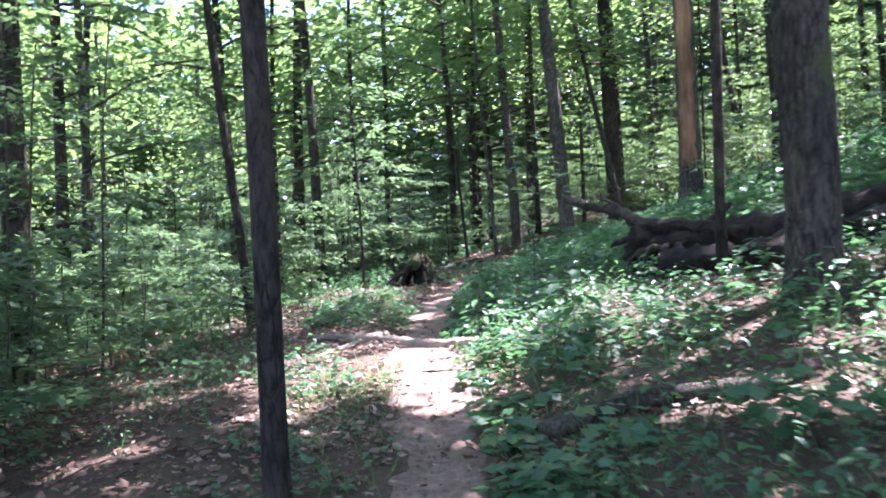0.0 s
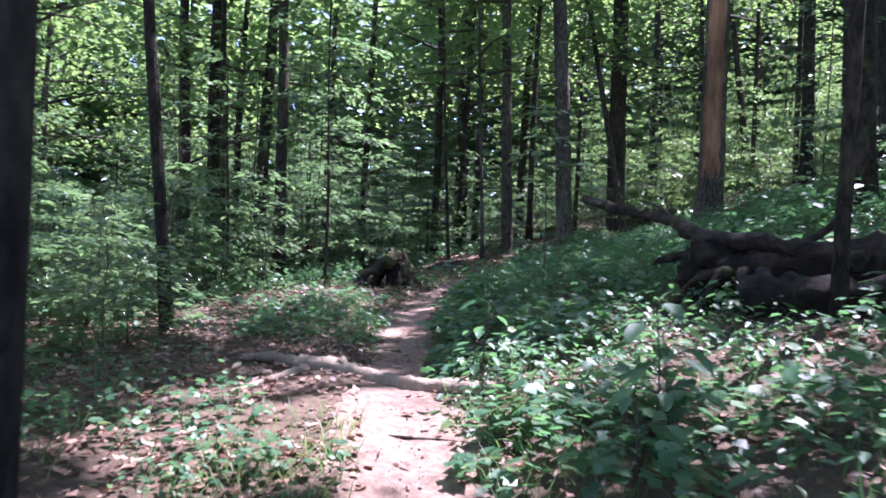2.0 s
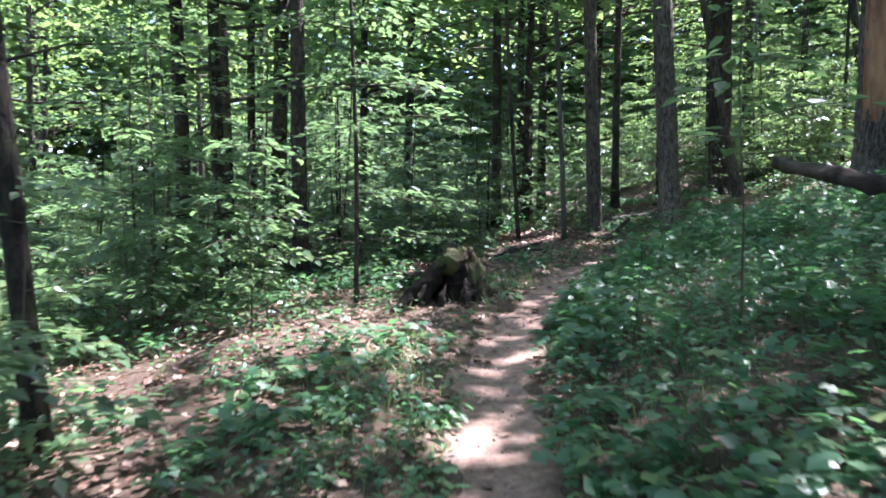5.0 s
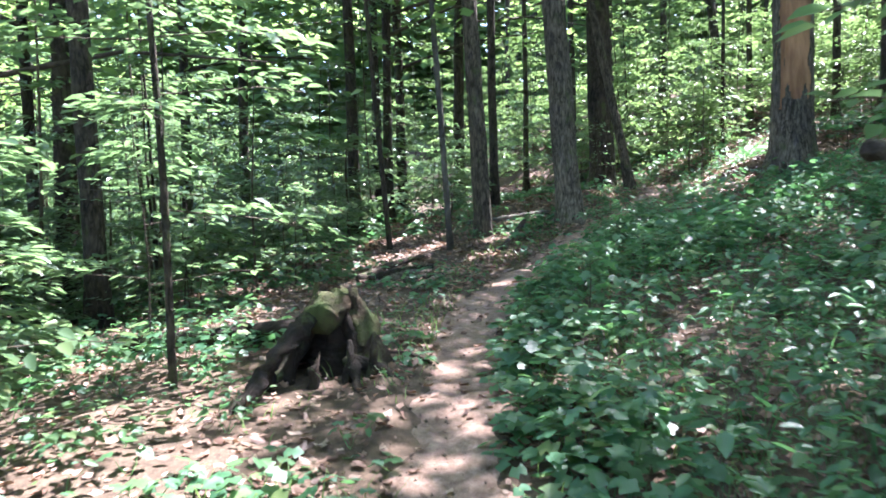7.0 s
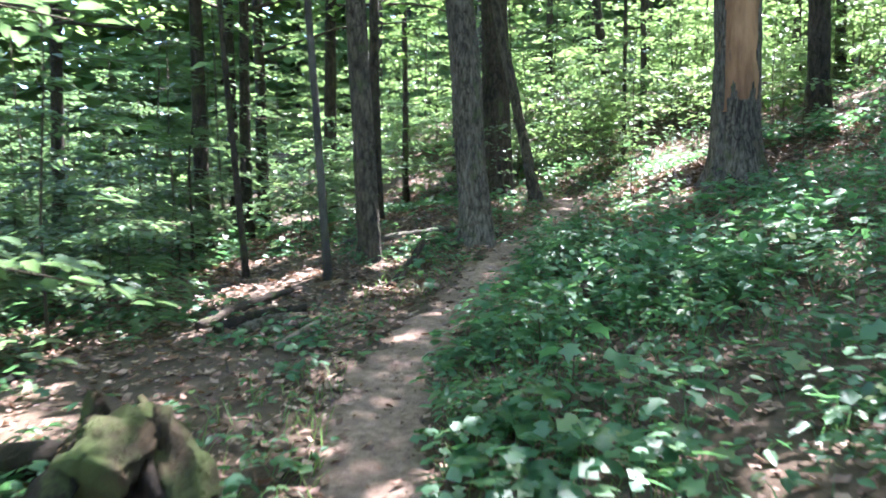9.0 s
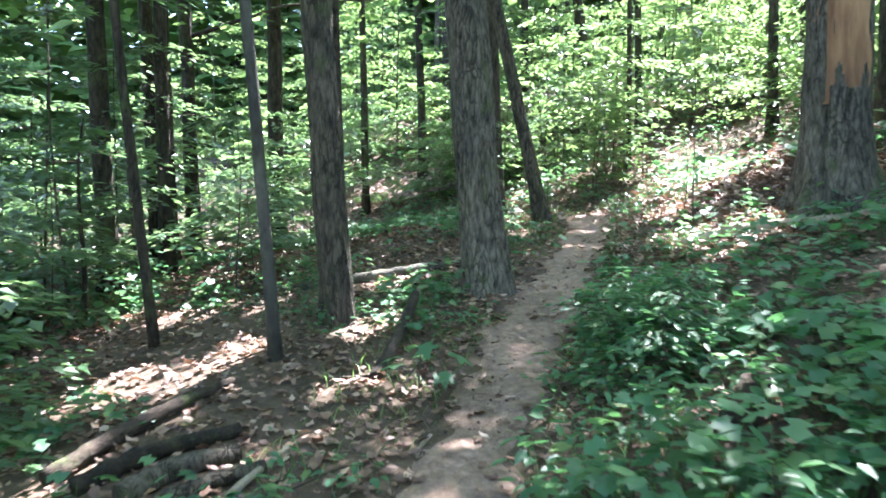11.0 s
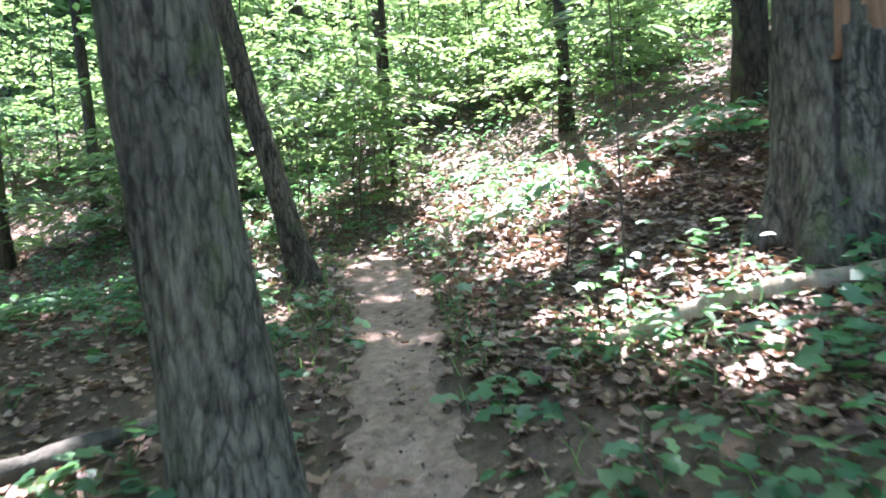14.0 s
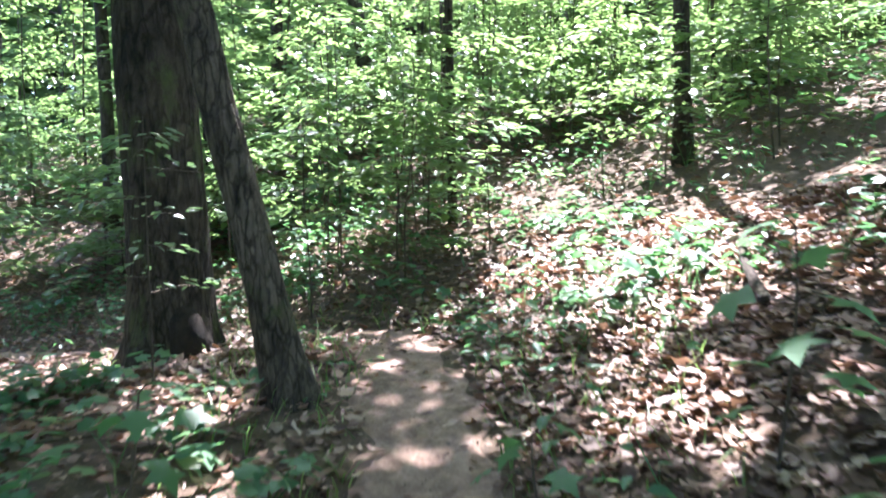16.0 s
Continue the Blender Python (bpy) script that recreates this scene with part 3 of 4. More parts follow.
# trees added out of view, whose crowns shade the trail's start
for k, (x, y) in enumerate([(3.7, 0.7), (-3.3, 0.4), (5.0, 3.0), (-4.8, 2.6), (0.9, -4.2), (-1.6, -7), (5, -4), (-6, -3), (7.4, 5.2), (-7.5, 5.5)]):
    tree(x, y, 0.22 + 0.02 * (k % 4), 15 + k % 4, (0, 0), 0.2, BARK_DARK, False, "unseen forest tree added to shade the start of the trail", 20 + k, 6, 4.2, 3400)
# tall trees above the trail, their wide unseen crowns added to shade it
for k, (x, y, d, tall, low) in enumerate([(5.8, 12.4, .30, 21, 9), (7.4, 14.5, .34, 21, 9), (8.6, 17.6, .3, 19, 8), (7.2, 9.6, .3, 20, 9)]):
    tree(x, y, d, tall, (-0.03, 0.01), 0.2, BARK_DARK, False, "tall dark forest tree, its wide unseen crown added to shade the trail", 30 + k, low, 5.6, 2500, 0.27)
CHANCE = random.Random(7)
FAR_TREES = [(-5.6, 20.5, .30), (-5.0, 21.0, .38), (-4.6, 20.0, .18), (-4.9, 22.5, .2), (-3.9, 20.6, .32), (-3.0, 18.5, .26), (0.44, 24.8, .25), (1.15, 24.9, .19), (1.4, 26.8, .18),
             (3.0, 23.4, .17), (9.2, 32.4, .34), (1.2, 27.5, .24), (1.9, 28.5, .26), (3.4, 28.6, .3), (5.7, 30.2, .17), (7.6, 31.4, .2), (11.2, 27.8, .16), (-8.5, 17, .3), (-9.5, 20, .25),
             (-7.2, 15.5, .2), (12.2, 20.5, .2), (14.0, 24.5, .22), (10.8, 32.0, .25), (-1.9, 26.5, .24), (-2.8, 24.0, .2)]
spots = [(x, y) for x, y, _ in FAR_TREES] + [(-0.8, 3.6), (3, 6), (2, 20.3), (3.4, 20.4), (5.4, 22.6), (5.7, 24.7), (9.4, 20.8), (6.35, 19.4), (-5.5, 9.8), (5.8, 12.4), (7.4, 14.5), (8.6, 17.6), (7.2, 9.6)]
for k, (x, y, d) in enumerate(FAR_TREES):
    tree(x, y, d, CHANCE.uniform(12, 18), (CHANCE.uniform(-.03, .03), CHANCE.uniform(-.03, .03)), 0.25, BARK_DARK, False, seed=40 + k, low=CHANCE.uniform(3.2, 6), group="woodland trees", leaves=650 if y > 24 and x > 4 else 1500 if x < -2 else 2000)
made = 0
while made < 150:
    x, y = CHANCE.uniform(-30, 42), CHANCE.uniform(-8, 58)
    s = abs(float(beside([x], [y])[0][0]))
    if s < (5.5 if y < 17 and x > 3 else 8.5) or min((x - a) ** 2 + (y - b) ** 2 for a, b in spots) < 6:
        continue
    spots.append((x, y))
    far = s > 20
    tree(x, y, CHANCE.uniform(0.1, 0.4), CHANCE.uniform(11, 19), (CHANCE.uniform(-.05, .05), CHANCE.uniform(-.05, .05)), 0.3, CHANCE.choice([BARK_DARK, BARK_DARK, BARK_GREY, BARK_SMOOTH]),
         False, seed=100 + made, low=CHANCE.uniform(2.2, 5), reach=CHANCE.uniform(2.4, 3.6), leaves=900 if far else (600 if y > 24 and x > 4 else 1400 if x < -2 else 2000), leaf=0.36 if far else 0.21, group="woodland trees")
    made += 1

# ---- understory ----
sapling(-1.55, 14.5, 5.5, 0.06, 1.4, 1500, 1, 0.2, 0.11, (-0.02, 0.06), "thin young tree with pale sunlit leaves beside the mossy stump")
sapling(1.35, 11.3, 2.3, 0.02, 0.9, 90, 2, 0.55, 0.13, (0, 0.02), "slender young tree with a few broad bright leaves", tiers=8)
sapling(5.37, 19.96, 2.3, 0.016, 0.7, 60, 3, 0.6, 0.14, (0.0, 0.01), "slender young tree with a few broad bright leaves", tiers=7)
sapling(-2.35, 13.3, 1.9, 0.02, 0.9, 220, 4, 0.3, 0.11, (0.0, 0.0), "young tree with pale sunlit leaves beside the mossy stump", tiers=9)
sapling(-1.9, 15.6, 2.2, 0.02, 1.0, 260, 5, 0.25, 0.11, (0.0, 0.0), "young tree with pale sunlit leaves beside the mossy stump", tiers=9)
sapling(5.15, 23.55, 1.5, 0.014, 0.6, 110, 6, 0.35, 0.07, (0.0, 0.0), "thin seedling with small pale leaves before the big tree", tiers=8)
sapling(6.75, 18.55, 1.2, 0.014, 0.6, 70, 7, 0.3, 0.12, (0.0, 0.0), "low seedling with broad green leaves beside the snag", tiers=6)
sapling(6.95, 24.9, 1.7, 0.016, 0.8, 200, 8, 0.25, 0.1, (0.0, 0.0), "low seedling with sunlit leaves beyond the trail's bend", tiers=8)
sapling(7.6, 25.4, 2.4, 0.02, 1.0, 300, 9, 0.25, 0.1, (0.0, 0.0), "low seedling with sunlit leaves beyond the trail's bend", tiers=9)
sapling(8.3, 24.2, 1.3, 0.016, 0.8, 160, 10, 0.25, 0.1, (0.0, 0.0), "low seedling with sunlit leaves beyond the trail's bend", tiers=7)
for k, (x, y) in enumerate([(3.05, 17.75), (3.35, 17.95), (3.2, 18.3), (3.6, 18.25), (3.5, 18.6), (2.95, 18.1)]):
    sapling(x, y, 0.5 + 0.05 * (k % 3), 0.01, 0.42, 420, 4500 + k, 0.1, 0.06, (0, 0), "low bushy plant with fine green leaves beside the trail", tiers=12, mat=LEAF_HERB)
made = 0
THICKET, SUNLIT_THICKET = ([], []), ([], [])
while made < 135:
    x, y = CHANCE.uniform(-9, 4.5), CHANCE.uniform(9.5, 35)
    s = float(beside([x], [y])[0][0])
    if not -11 < s < -2.2 or (y < 12 and s > -3.5) or (y > 17 and s > -3.2):
        continue
    sapling(x, y, CHANCE.uniform(0.7, 2.3), 0.018, CHANCE.uniform(0.7, 1.2), CHANCE.randint(260, 420), 2000 + made, CHANCE.uniform(0.08, 0.25), CHANCE.uniform(0.09, 0.13), (CHANCE.uniform(-.05, .05), CHANCE.uniform(-.05, .05)),
            "low leafy young tree in the undergrowth", shape=OVAL if y < 18 else DIAMOND, into=THICKET if s < -4.2 or y > 22 else None)
    made += 1
made = 0
while made < 58:
    x, y = CHANCE.uniform(-8, -1.6), CHANCE.uniform(4.2, 13.5)
    s = float(beside([x], [y])[0][0])
    if s > -2.0 or (y < 6.5 and s > -3.0) or (s > -2.8 and y < 9):
        continue
    sapling(x, y, CHANCE.uniform(0.5, 1.9), 0.016, CHANCE.uniform(0.6, 1.1), CHANCE.randint(240, 380), 2500 + made, CHANCE.uniform(0.05, 0.2), CHANCE.uniform(0.08, 0.12), (CHANCE.uniform(-.05, .05), CHANCE.uniform(-.05, .05)),
            "low leafy young tree in the shaded undergrowth", shape=DIAMOND, into=THICKET if s < -5 else None)
    made += 1
made = 0
while made < 62:
    x, y = CHANCE.uniform(6.9, 16), CHANCE.uniform(22.6, 30)
    if y < 24.6 and x < 9.8:
        continue
    sapling(x, y, CHANCE.uniform(0.9, 3.2), 0.02, CHANCE.uniform(0.8, 1.3), CHANCE.randint(240, 400), 3000 + made, CHANCE.uniform(0.1, 0.25), CHANCE.uniform(0.09, 0.13), (CHANCE.uniform(-.05, .05), CHANCE.uniform(-.05, .05)),
            "leafy young tree on the slope, its leaves coloured yellow-green as if sunlit", shape=DIAMOND, mat=LEAF_SUNLIT, into=SUNLIT_THICKET if y > 26 or x > 10.5 else None)
    made += 1
made = 0
while made < 52:
    x, y = CHANCE.uniform(0.5, 10), CHANCE.uniform(26.6, 37)
    if abs(float(beside([x], [y])[0][0])) < 1.3:
        continue
    sapling(x, y, CHANCE.uniform(0.8, 3.0), 0.02, CHANCE.uniform(0.9, 1.4), 360, 4000 + made, 0.1, 0.15, (CHANCE.uniform(-.05, .05), CHANCE.uniform(-.05, .05)), shape=DIAMOND, into=SUNLIT_THICKET if made % 3 else THICKET)
    made += 1
made = 0
while made < 640:
    x, y = CHANCE.uniform(-17, 22), CHANCE.uniform(2, 44)
    s = float(beside([x], [y])[0][0])
    if -3.2 < s < 4.4 or abs(s) > 17 or (abs(s) > 10 and CHANCE.random() < 0.35) or math.hypot(x - 2.9, y - 8) < 2.4 or math.hypot(x - 6.3, y - 19.4) < 2.4:
        continue
    if s > 0 and y < 22 and abs(s) < 9 and CHANCE.random() < 0.6:
        continue
    if s > 0 and 21 < y < 25 and 6 < x < 12 and CHANCE.random() < 0.7:
        continue
    far = abs(s) > 10
    low = CHANCE.random() < 0.5
    tall = CHANCE.uniform(0.8, 2.2) if low else CHANCE.uniform(2.2, 6.0)
    sapling(x, y, tall, CHANCE.uniform(0.015, 0.03) if low else CHANCE.uniform(0.03, 0.065), CHANCE.uniform(0.9, 1.8), 400 if far else 700, 100 + made, CHANCE.uniform(0.08, 0.3),
            0.2 if far else 0.125, (CHANCE.uniform(-.06, .06), CHANCE.uniform(-.06, .06)), shape=DIAMOND, into=None if abs(s) <= 5.2 else SUNLIT_THICKET if s > 0 and y > 22 else THICKET, mat=LEAF_SUNLIT if s > 0 and y > 22 else None)
    made += 1
tagged(part("thicket_stems", *join(THICKET[0]), TWIG), "thin dark stems of young trees in the undergrowth", "thicket", kind="stuff")
tagged(part("thicket_stems", *join(SUNLIT_THICKET[0]), TWIG), "thin dark stems of young trees on the slope", "thicket", kind="stuff")
tagged(part("thicket_leaves", *join(SUNLIT_THICKET[1]), LEAF_SUNLIT), "leaves of young undergrowth on the slope, coloured yellow-green as if sunlit", "thicket", kind="stuff")
tagged(part("thicket_leaves", *join(THICKET[1]), LEAF_UNDER), "green leaves of dense young undergrowth among the trees", "thicket", kind="stuff")


def far_woods():
    rs = np.random.RandomState(77)
    n = 84000
    a = rs.uniform(radians(-115), radians(50), n)
    d = rs.uniform(34, 60, n)
    x, y = 3 - np.sin(a) * d, 14 + np.cos(a) * d
    z = ground_z(x, y, False) + rs.uniform(0, 1, n) ** 1.3 * 18 - 0.5
    keep = wave(x, y, 0.6, 12) + wave(z, x + y, 0.9, 13) > -1.3
    p = np.stack([x, y, z], -1)[keep]
    m = len(p)
    th = rs.uniform(0, 6.28, m)
    way = np.stack([np.cos(th), np.sin(th), rs.uniform(-0.4, 0.2, m)], -1)
    nor = np.stack([rs.normal(0, 0.5, m), rs.normal(0, 0.5, m), np.ones(m)], -1)
    L = rs.uniform(0.9, 1.6, m)
    ob = part("far_woods", *leaf_cloud(DIAMOND, p, way, nor, L, L * 0.7), LEAF_CANOPY)
    tagged(ob, "dense green leaves of distant woodland", "woods", kind="stuff")


far_woods()


# ---- fallen and broken wood ----
def limb(pts, r0, r1, sides=12, rough=0.15, seed=0, n=10, furrow=0):
    line = smooth_line(np.array(pts, float), n)
    rs = np.random.RandomState(seed)
    return tube(line, np.linspace(r0, r1, len(line)) * (1 + 0.08 * rs.normal(size=len(line))), sides, rough, seed, furrow)


def on_ground(pts, lift):
    return [(x, y, gz(x, y) + lift + up) for x, y, up in pts]


def gnarl(piece, amount, seed, size=9.0):
    """Roughens a limb's skin into lumps and hollows."""
    v, f = piece
    v = v.copy()
    for k in range(len(v)):
        n = noise.noise_vector(Vector(v[k] * size) + Vector((seed, 0, 0))) + 0.5 * noise.noise_vector(Vector(v[k] * size * 3.1))
        v[k] += np.array(n) * amount
    return v, f


def trail_log():
    t = thing("trail_log", "pale barkless log lying across the dirt trail", "log")
    part("log", *gnarl(limb(on_ground([(-1.02, 8.52, 0), (-0.72, 8.36, 0), (-0.25, 8.05, 0.01), (0.2, 7.74, 0.01), (0.48, 7.56, 0)], 0.02), 0.072, 0.055, 18, 0.15, 3, 14), 0.014, 1, 14), PALE_WOOD, t, smooth=True)
    part("stub", *gnarl(limb(on_ground([(-0.72, 8.38, 0), (-0.70, 8.35, 0.05), (-0.66, 8.31, 0.09)], 0.0), 0.055, 0.03, 12, 0.2, 4), 0.015, 2, 14), PALE_WOOD, t, "broken pale stub", smooth=True)
    part("side_branch", *gnarl(limb(on_ground([(-0.95, 8.45, 0), (-1.12, 8.1, 0.01), (-1.35, 7.62, 0)], 0.01), 0.04, 0.018, 12, 0.15, 5), 0.01, 3, 14), PALE_WOOD, t, smooth=True)
    part("forked_end", *gnarl(limb(on_ground([(-0.95, 8.5, 0), (-1.25, 8.62, 0.04), (-1.5, 8.66, 0.02)], 0.01), 0.055, 0.025, 12, 0.2, 6), 0.012, 4, 14), PALE_WOOD, t, smooth=True)


def fallen_tree():
    t = thing("fallen_tree", "dark rotting fallen tree with a raised broken limb", "fallen tree")
    g = gz(2.7, 8.9)
    # the deep shade on trunks and roots is put into their black colour
    part("trunk", *gnarl(limb([(2.55, 9.1, g + 0.26), (2.95, 8.75, g + 0.32), (3.9, 8.2, 1.56), (5.2, 7.6, 1.78), (6.6, 7.0, 2.2)], 0.2, 0.29, 28, 0.25, 7, 14, 22), 0.055, 5, 5), ROTTEN_SHADED, t, "black rotten trunk", smooth=True)
    part("second_trunk", *gnarl(limb([(2.5, 8.55, g + 0.08), (3.3, 7.85, 1.26), (5.0, 7.0, 1.62)], 0.16, 0.24, 24, 0.25, 12, 12, 16), 0.055, 6, 5), ROTTEN_SHADED, t, "black rotten trunk", smooth=True)
    part("root_plate", *gnarl(limb([(2.72, 9.1, g - 0.1), (2.5, 9.2, g + 0.15), (2.42, 9.25, g + 0.3), (2.5, 9.1, g + 0.46)], 0.3, 0.14, 36, 0.35, 15, 10), 0.07, 4, 6), ROTTEN_SHADED, t, "lump of black rotten roots", smooth=True)
    part("raised_limb", *gnarl(limb([(3.3, 8.2, 1.5), (2.85, 8.7, 1.6), (2.52, 9.4, 1.66), (2.4, 10.2, 1.86), (2.25, 11.2, 1.98), (2.1, 12.6, 2.2)], 0.085, 0.05, 18, 0.3, 8, 14), 0.04, 9, 6), DEAD_WOOD, t, "broken limb sticking out into the air", smooth=True)
    part("lower_limb", *gnarl(limb([(2.62, 9.15, 1.58), (2.4, 9.6, 1.5), (2.22, 10.0, 1.4)], 0.06, 0.02, 12, 0.3, 17, 6), 0.03, 10, 7), DEAD_WOOD, t, smooth=True)
    part("forked_twig", *gnarl(limb([(2.42, 10.0, 1.82), (2.36, 10.3, 1.98), (2.2, 10.5, 2.06)], 0.03, 0.01, 8, 0.2, 13, 5), 0.02, 7, 6), DEAD_WOOD, t, smooth=True)
    part("upright_stub", *gnarl(limb([(2.95, 8.6, 1.55), (3.12, 8.6, 1.7), (3.3, 8.62, 1.84)], 0.055, 0.03, 10, 0.2, 14, 5), 0.025, 8, 6), DEAD_WOOD, t, smooth=True)
    part("split_wood", *gnarl(limb([(2.68, 8.8, g + 0.38), (2.95, 8.55, g + 0.42), (3.3, 8.3, g + 0.42)], 0.07, 0.05, 14, 0.3, 18, 6), 0.03, 11, 9), DEAD_WOOD, t, "split brown wood", smooth=True)
    for k, (x, y, r, mat) in enumerate([(2.2, 8.75, 0.05, DEAD_WOOD), (2.42, 8.35, 0.04, DEAD_WOOD), (2.75, 8.05, 0.05, DEAD_WOOD), (2.1, 9.2, 0.04, DEAD_WOOD), (3.1, 7.7, 0.035, DEAD_WOOD)]):
        part("root", *gnarl(limb([(2.6 + 0.08 * k, 8.95 - 0.06 * k, g + 0.3), ((x + 2.6) / 2, (y + 8.9) / 2, g + 0.26), (x, y, gz(x, y) - 0.03)], r * 1.4, r * 0.5, 10, 0.3, 70 + k, 6), 0.025, k, 9), mat, t, smooth=True)


def mossy_stump():
    """A hollow rotten stump, open towards the start of the trail, leaning over its cavity."""
    t = thing("mossy_stump", "dark rotten hollow stump topped with green moss", "stump")
    cx, cy = -0.52, 14.55
    z = gz(cx, cy)

    def shell(a0, a1, h0, h1, grow, thick, seed, na=44, nh=26):
        """A leaning bark wall between two angles and heights, with an inner face."""
        rs = np.random.RandomState(seed)
        a = np.linspace(a0, a1, na)
        jag = 0.10 * np.sin(a * 5 + seed) + 0.06 * np.sin(a * 11 + 1) + rs.uniform(-0.04, 0.04, na)
        v = []
        for h in np.linspace(h0, h1, nh):
            r = (0.40 * (1 - 0.62 * h ** 1.1) + 0.13 * np.exp(-h * 9)) * (1 + 0.12 * np.sin(a * 3 + 1) + 0.05 * np.sin(a * 9 + h * 4))
            top = 0.54 * h * (1 + jag * h)
            for k in (grow, grow - thick):
                q = np.stack([cx + 0.06 * h + (r + k) * np.cos(a) * 1.05, cy + 0.1 * h + (r + k) * np.sin(a), z - 0.06 + top + 0 * a], -1)
                v.append(q if k == grow else q[::-1])
        ring = 2 * na
        v = np.concatenate(v)
        i, j = np.arange(nh - 1)[:, None] * ring, np.arange(ring)[None]
        f = np.stack([i + j, i + (j + 1) % ring, i + ring + (j + 1) % ring, i + ring + j], -1).reshape(-1, 4)
        k = np.arange(na - 1)
        e = (nh - 1) * ring
        f = np.vstack([f, np.stack([e + k, e + k + 1, e + ring - 2 - k, e + ring - 1 - k], -1)])
        return gnarl((v, f), 0.028, seed, 8)

    part("wall", *shell(radians(-62), radians(215), 0.0, 1.0, 0.0, 0.09, 3), MOSSY_WOOD, t, "brown rotten wood", smooth=True)
    part("moss", *shell(radians(-50), radians(190), 0.55, 1.04, 0.03, 0.05, 3), MOSS_TOP, t, "moss-covered top", smooth=True)
    part("dome", *gnarl(limb([(cx - 0.06, cy - 0.12, z + 0.38), (cx + 0.05, cy + 0.05, z + 0.44), (cx + 0.14, cy + 0.2, z + 0.38)], 0.11, 0.15, 30, 0.2, 25, 8), 0.04, 5, 10), MOSS_TOP, t, "moss-covered top", smooth=True)
    # dark core fills the cavity and imitates the shade in it
    part("shade_dark_core", *gnarl(limb([(cx + 0.05, cy + 0.1, z - 0.1), (cx + 0.06, cy + 0.14, z + 0.14), (cx + 0.06, cy + 0.14, z + 0.34)], 0.24, 0.12, 28, 0.3, 22, 10), 0.05, 9, 8), ROTTEN_SHADED, t, "black rotten inside", smooth=True)
    part("long_root", *gnarl(limb([(cx - 0.08, cy - 0.05, z + 0.42), (cx - 0.3, cy - 0.3, z + 0.24), (cx - 0.5, cy - 0.62, z + 0.04), (cx - 0.6, cy - 0.8, z - 0.06)], 0.06, 0.035, 18, 0.3, 26, 10), 0.035, 6, 10), ROTTEN_SHADED, t, smooth=True)
    for k, (dx, dy, h) in enumerate([(-0.28, -0.18, 0.3), (-0.12, -0.34, 0.2), (0.1, -0.3, 0.26), (0.26, -0.26, 0.3), (-0.4, -0.3, 0.2)]):
        x, y = cx + dx, cy + dy
        part("splinter", *gnarl(limb([(x, y, z - 0.04), (x + 0.03, y + 0.03, z + h * 0.6), (x + 0.05, y + 0.08, z + h)], 0.045, 0.01, 10, 0.3, 60 + k, 5), 0.02, k, 12), MOSSY_WOOD if k % 2 else ROTTEN_SHADED, t, smooth=True)
    for k, (x, y) in enumerate([(-0.35, 13.95), (-0.02, 14.2)]):
        part("root", *gnarl(limb([(cx + 0.15, cy - 0.2, z + 0.12), ((x + cx + 0.15) / 2, (y + cy - 0.1) / 2, z + 0.06), (x, y, gz(x, y) - 0.03)], 0.05, 0.018, 10, 0.3, 23 + k, 6), 0.02, k), ROTTEN_SHADED, t, smooth=True)


def plain_log(name, label, pts, r0, r1, mat, seed, lift=0.05, furrow=0):
    t = thing(name, label, "log")
    part("log", *limb(on_ground(pts, lift), r0, r1, 14, 0.12, seed, 10, furrow), mat, t, smooth=True)
    return t


def snag():
    """A dead standing tree that has lost part of its bark."""
    x, y, r = 6.42, 19.28, 0.30
    z = gz(x, y)
    t = thing("snag", "dead standing tree with bark torn from orange wood", "dead tree")
    h = np.concatenate([np.linspace(-0.1, 4.6, 165), np.linspace(4.8, 9, 12)])
    line = np.stack([x - 0.004 * h, y + 0.0 * h, z + h], -1)
    rad = r * (1 - 0.035 * h) + 0.14 * np.exp(-np.clip(h, 0, 9) / 0.3)
    sides = 80
    v, f = tube(line, rad, sides, 0.05, 31, 34)
    bare = np.array([-0.42, -0.9])
    d = v[:, :2] - np.array([x, y])
    face = (d @ bare) / (np.linalg.norm(d, axis=1) + 1e-6)
    hz = v[:, 2] - z
    edge = 0.70 + 0.08 * np.sin(hz * 5) + 0.05 * np.sin(hz * 13)
    bottom = 1.15 + 0.12 * np.sin(face * 30)
    m = (face > edge) & (hz > bottom)
    v[m, :2] = np.array([x, y]) + d[m] * 0.86
    a = np.arctan2(d[:, 1], d[:, 0])
    crack = (np.abs(((a - math.atan2(-0.35, -0.95) + np.pi) % (2 * np.pi)) - np.pi + 0.05 * np.sin(hz * 3)) < 0.05) & (hz > -0.05)
    v[crack, :2] = np.array([x, y]) + d[crack] * 0.8
    low = hz < 1.0
    out = 1 + 0.2 * np.exp(-np.clip(hz, 0, 9) / 0.22) * np.sin(a * 6 + 1)
    v[low, :2] = np.array([x, y]) + (v[low, :2] - np.array([x, y])) * out[low][:, None]
    part("trunk", v, f, BARK_SHAGGY, t, smooth=True)
    hw = np.linspace(0.9, 8.9, 60)
    lw = np.stack([x - 0.004 * hw, y + 0 * hw, z + hw], -1)
    vw, fw = tube(lw, r * (1 - 0.035 * hw) * 0.93, 64, 0.03, 32, 0)
    part("bare_wood", vw, fw, ORANGE_WOOD, t, "smooth orange-brown wood", smooth=True)


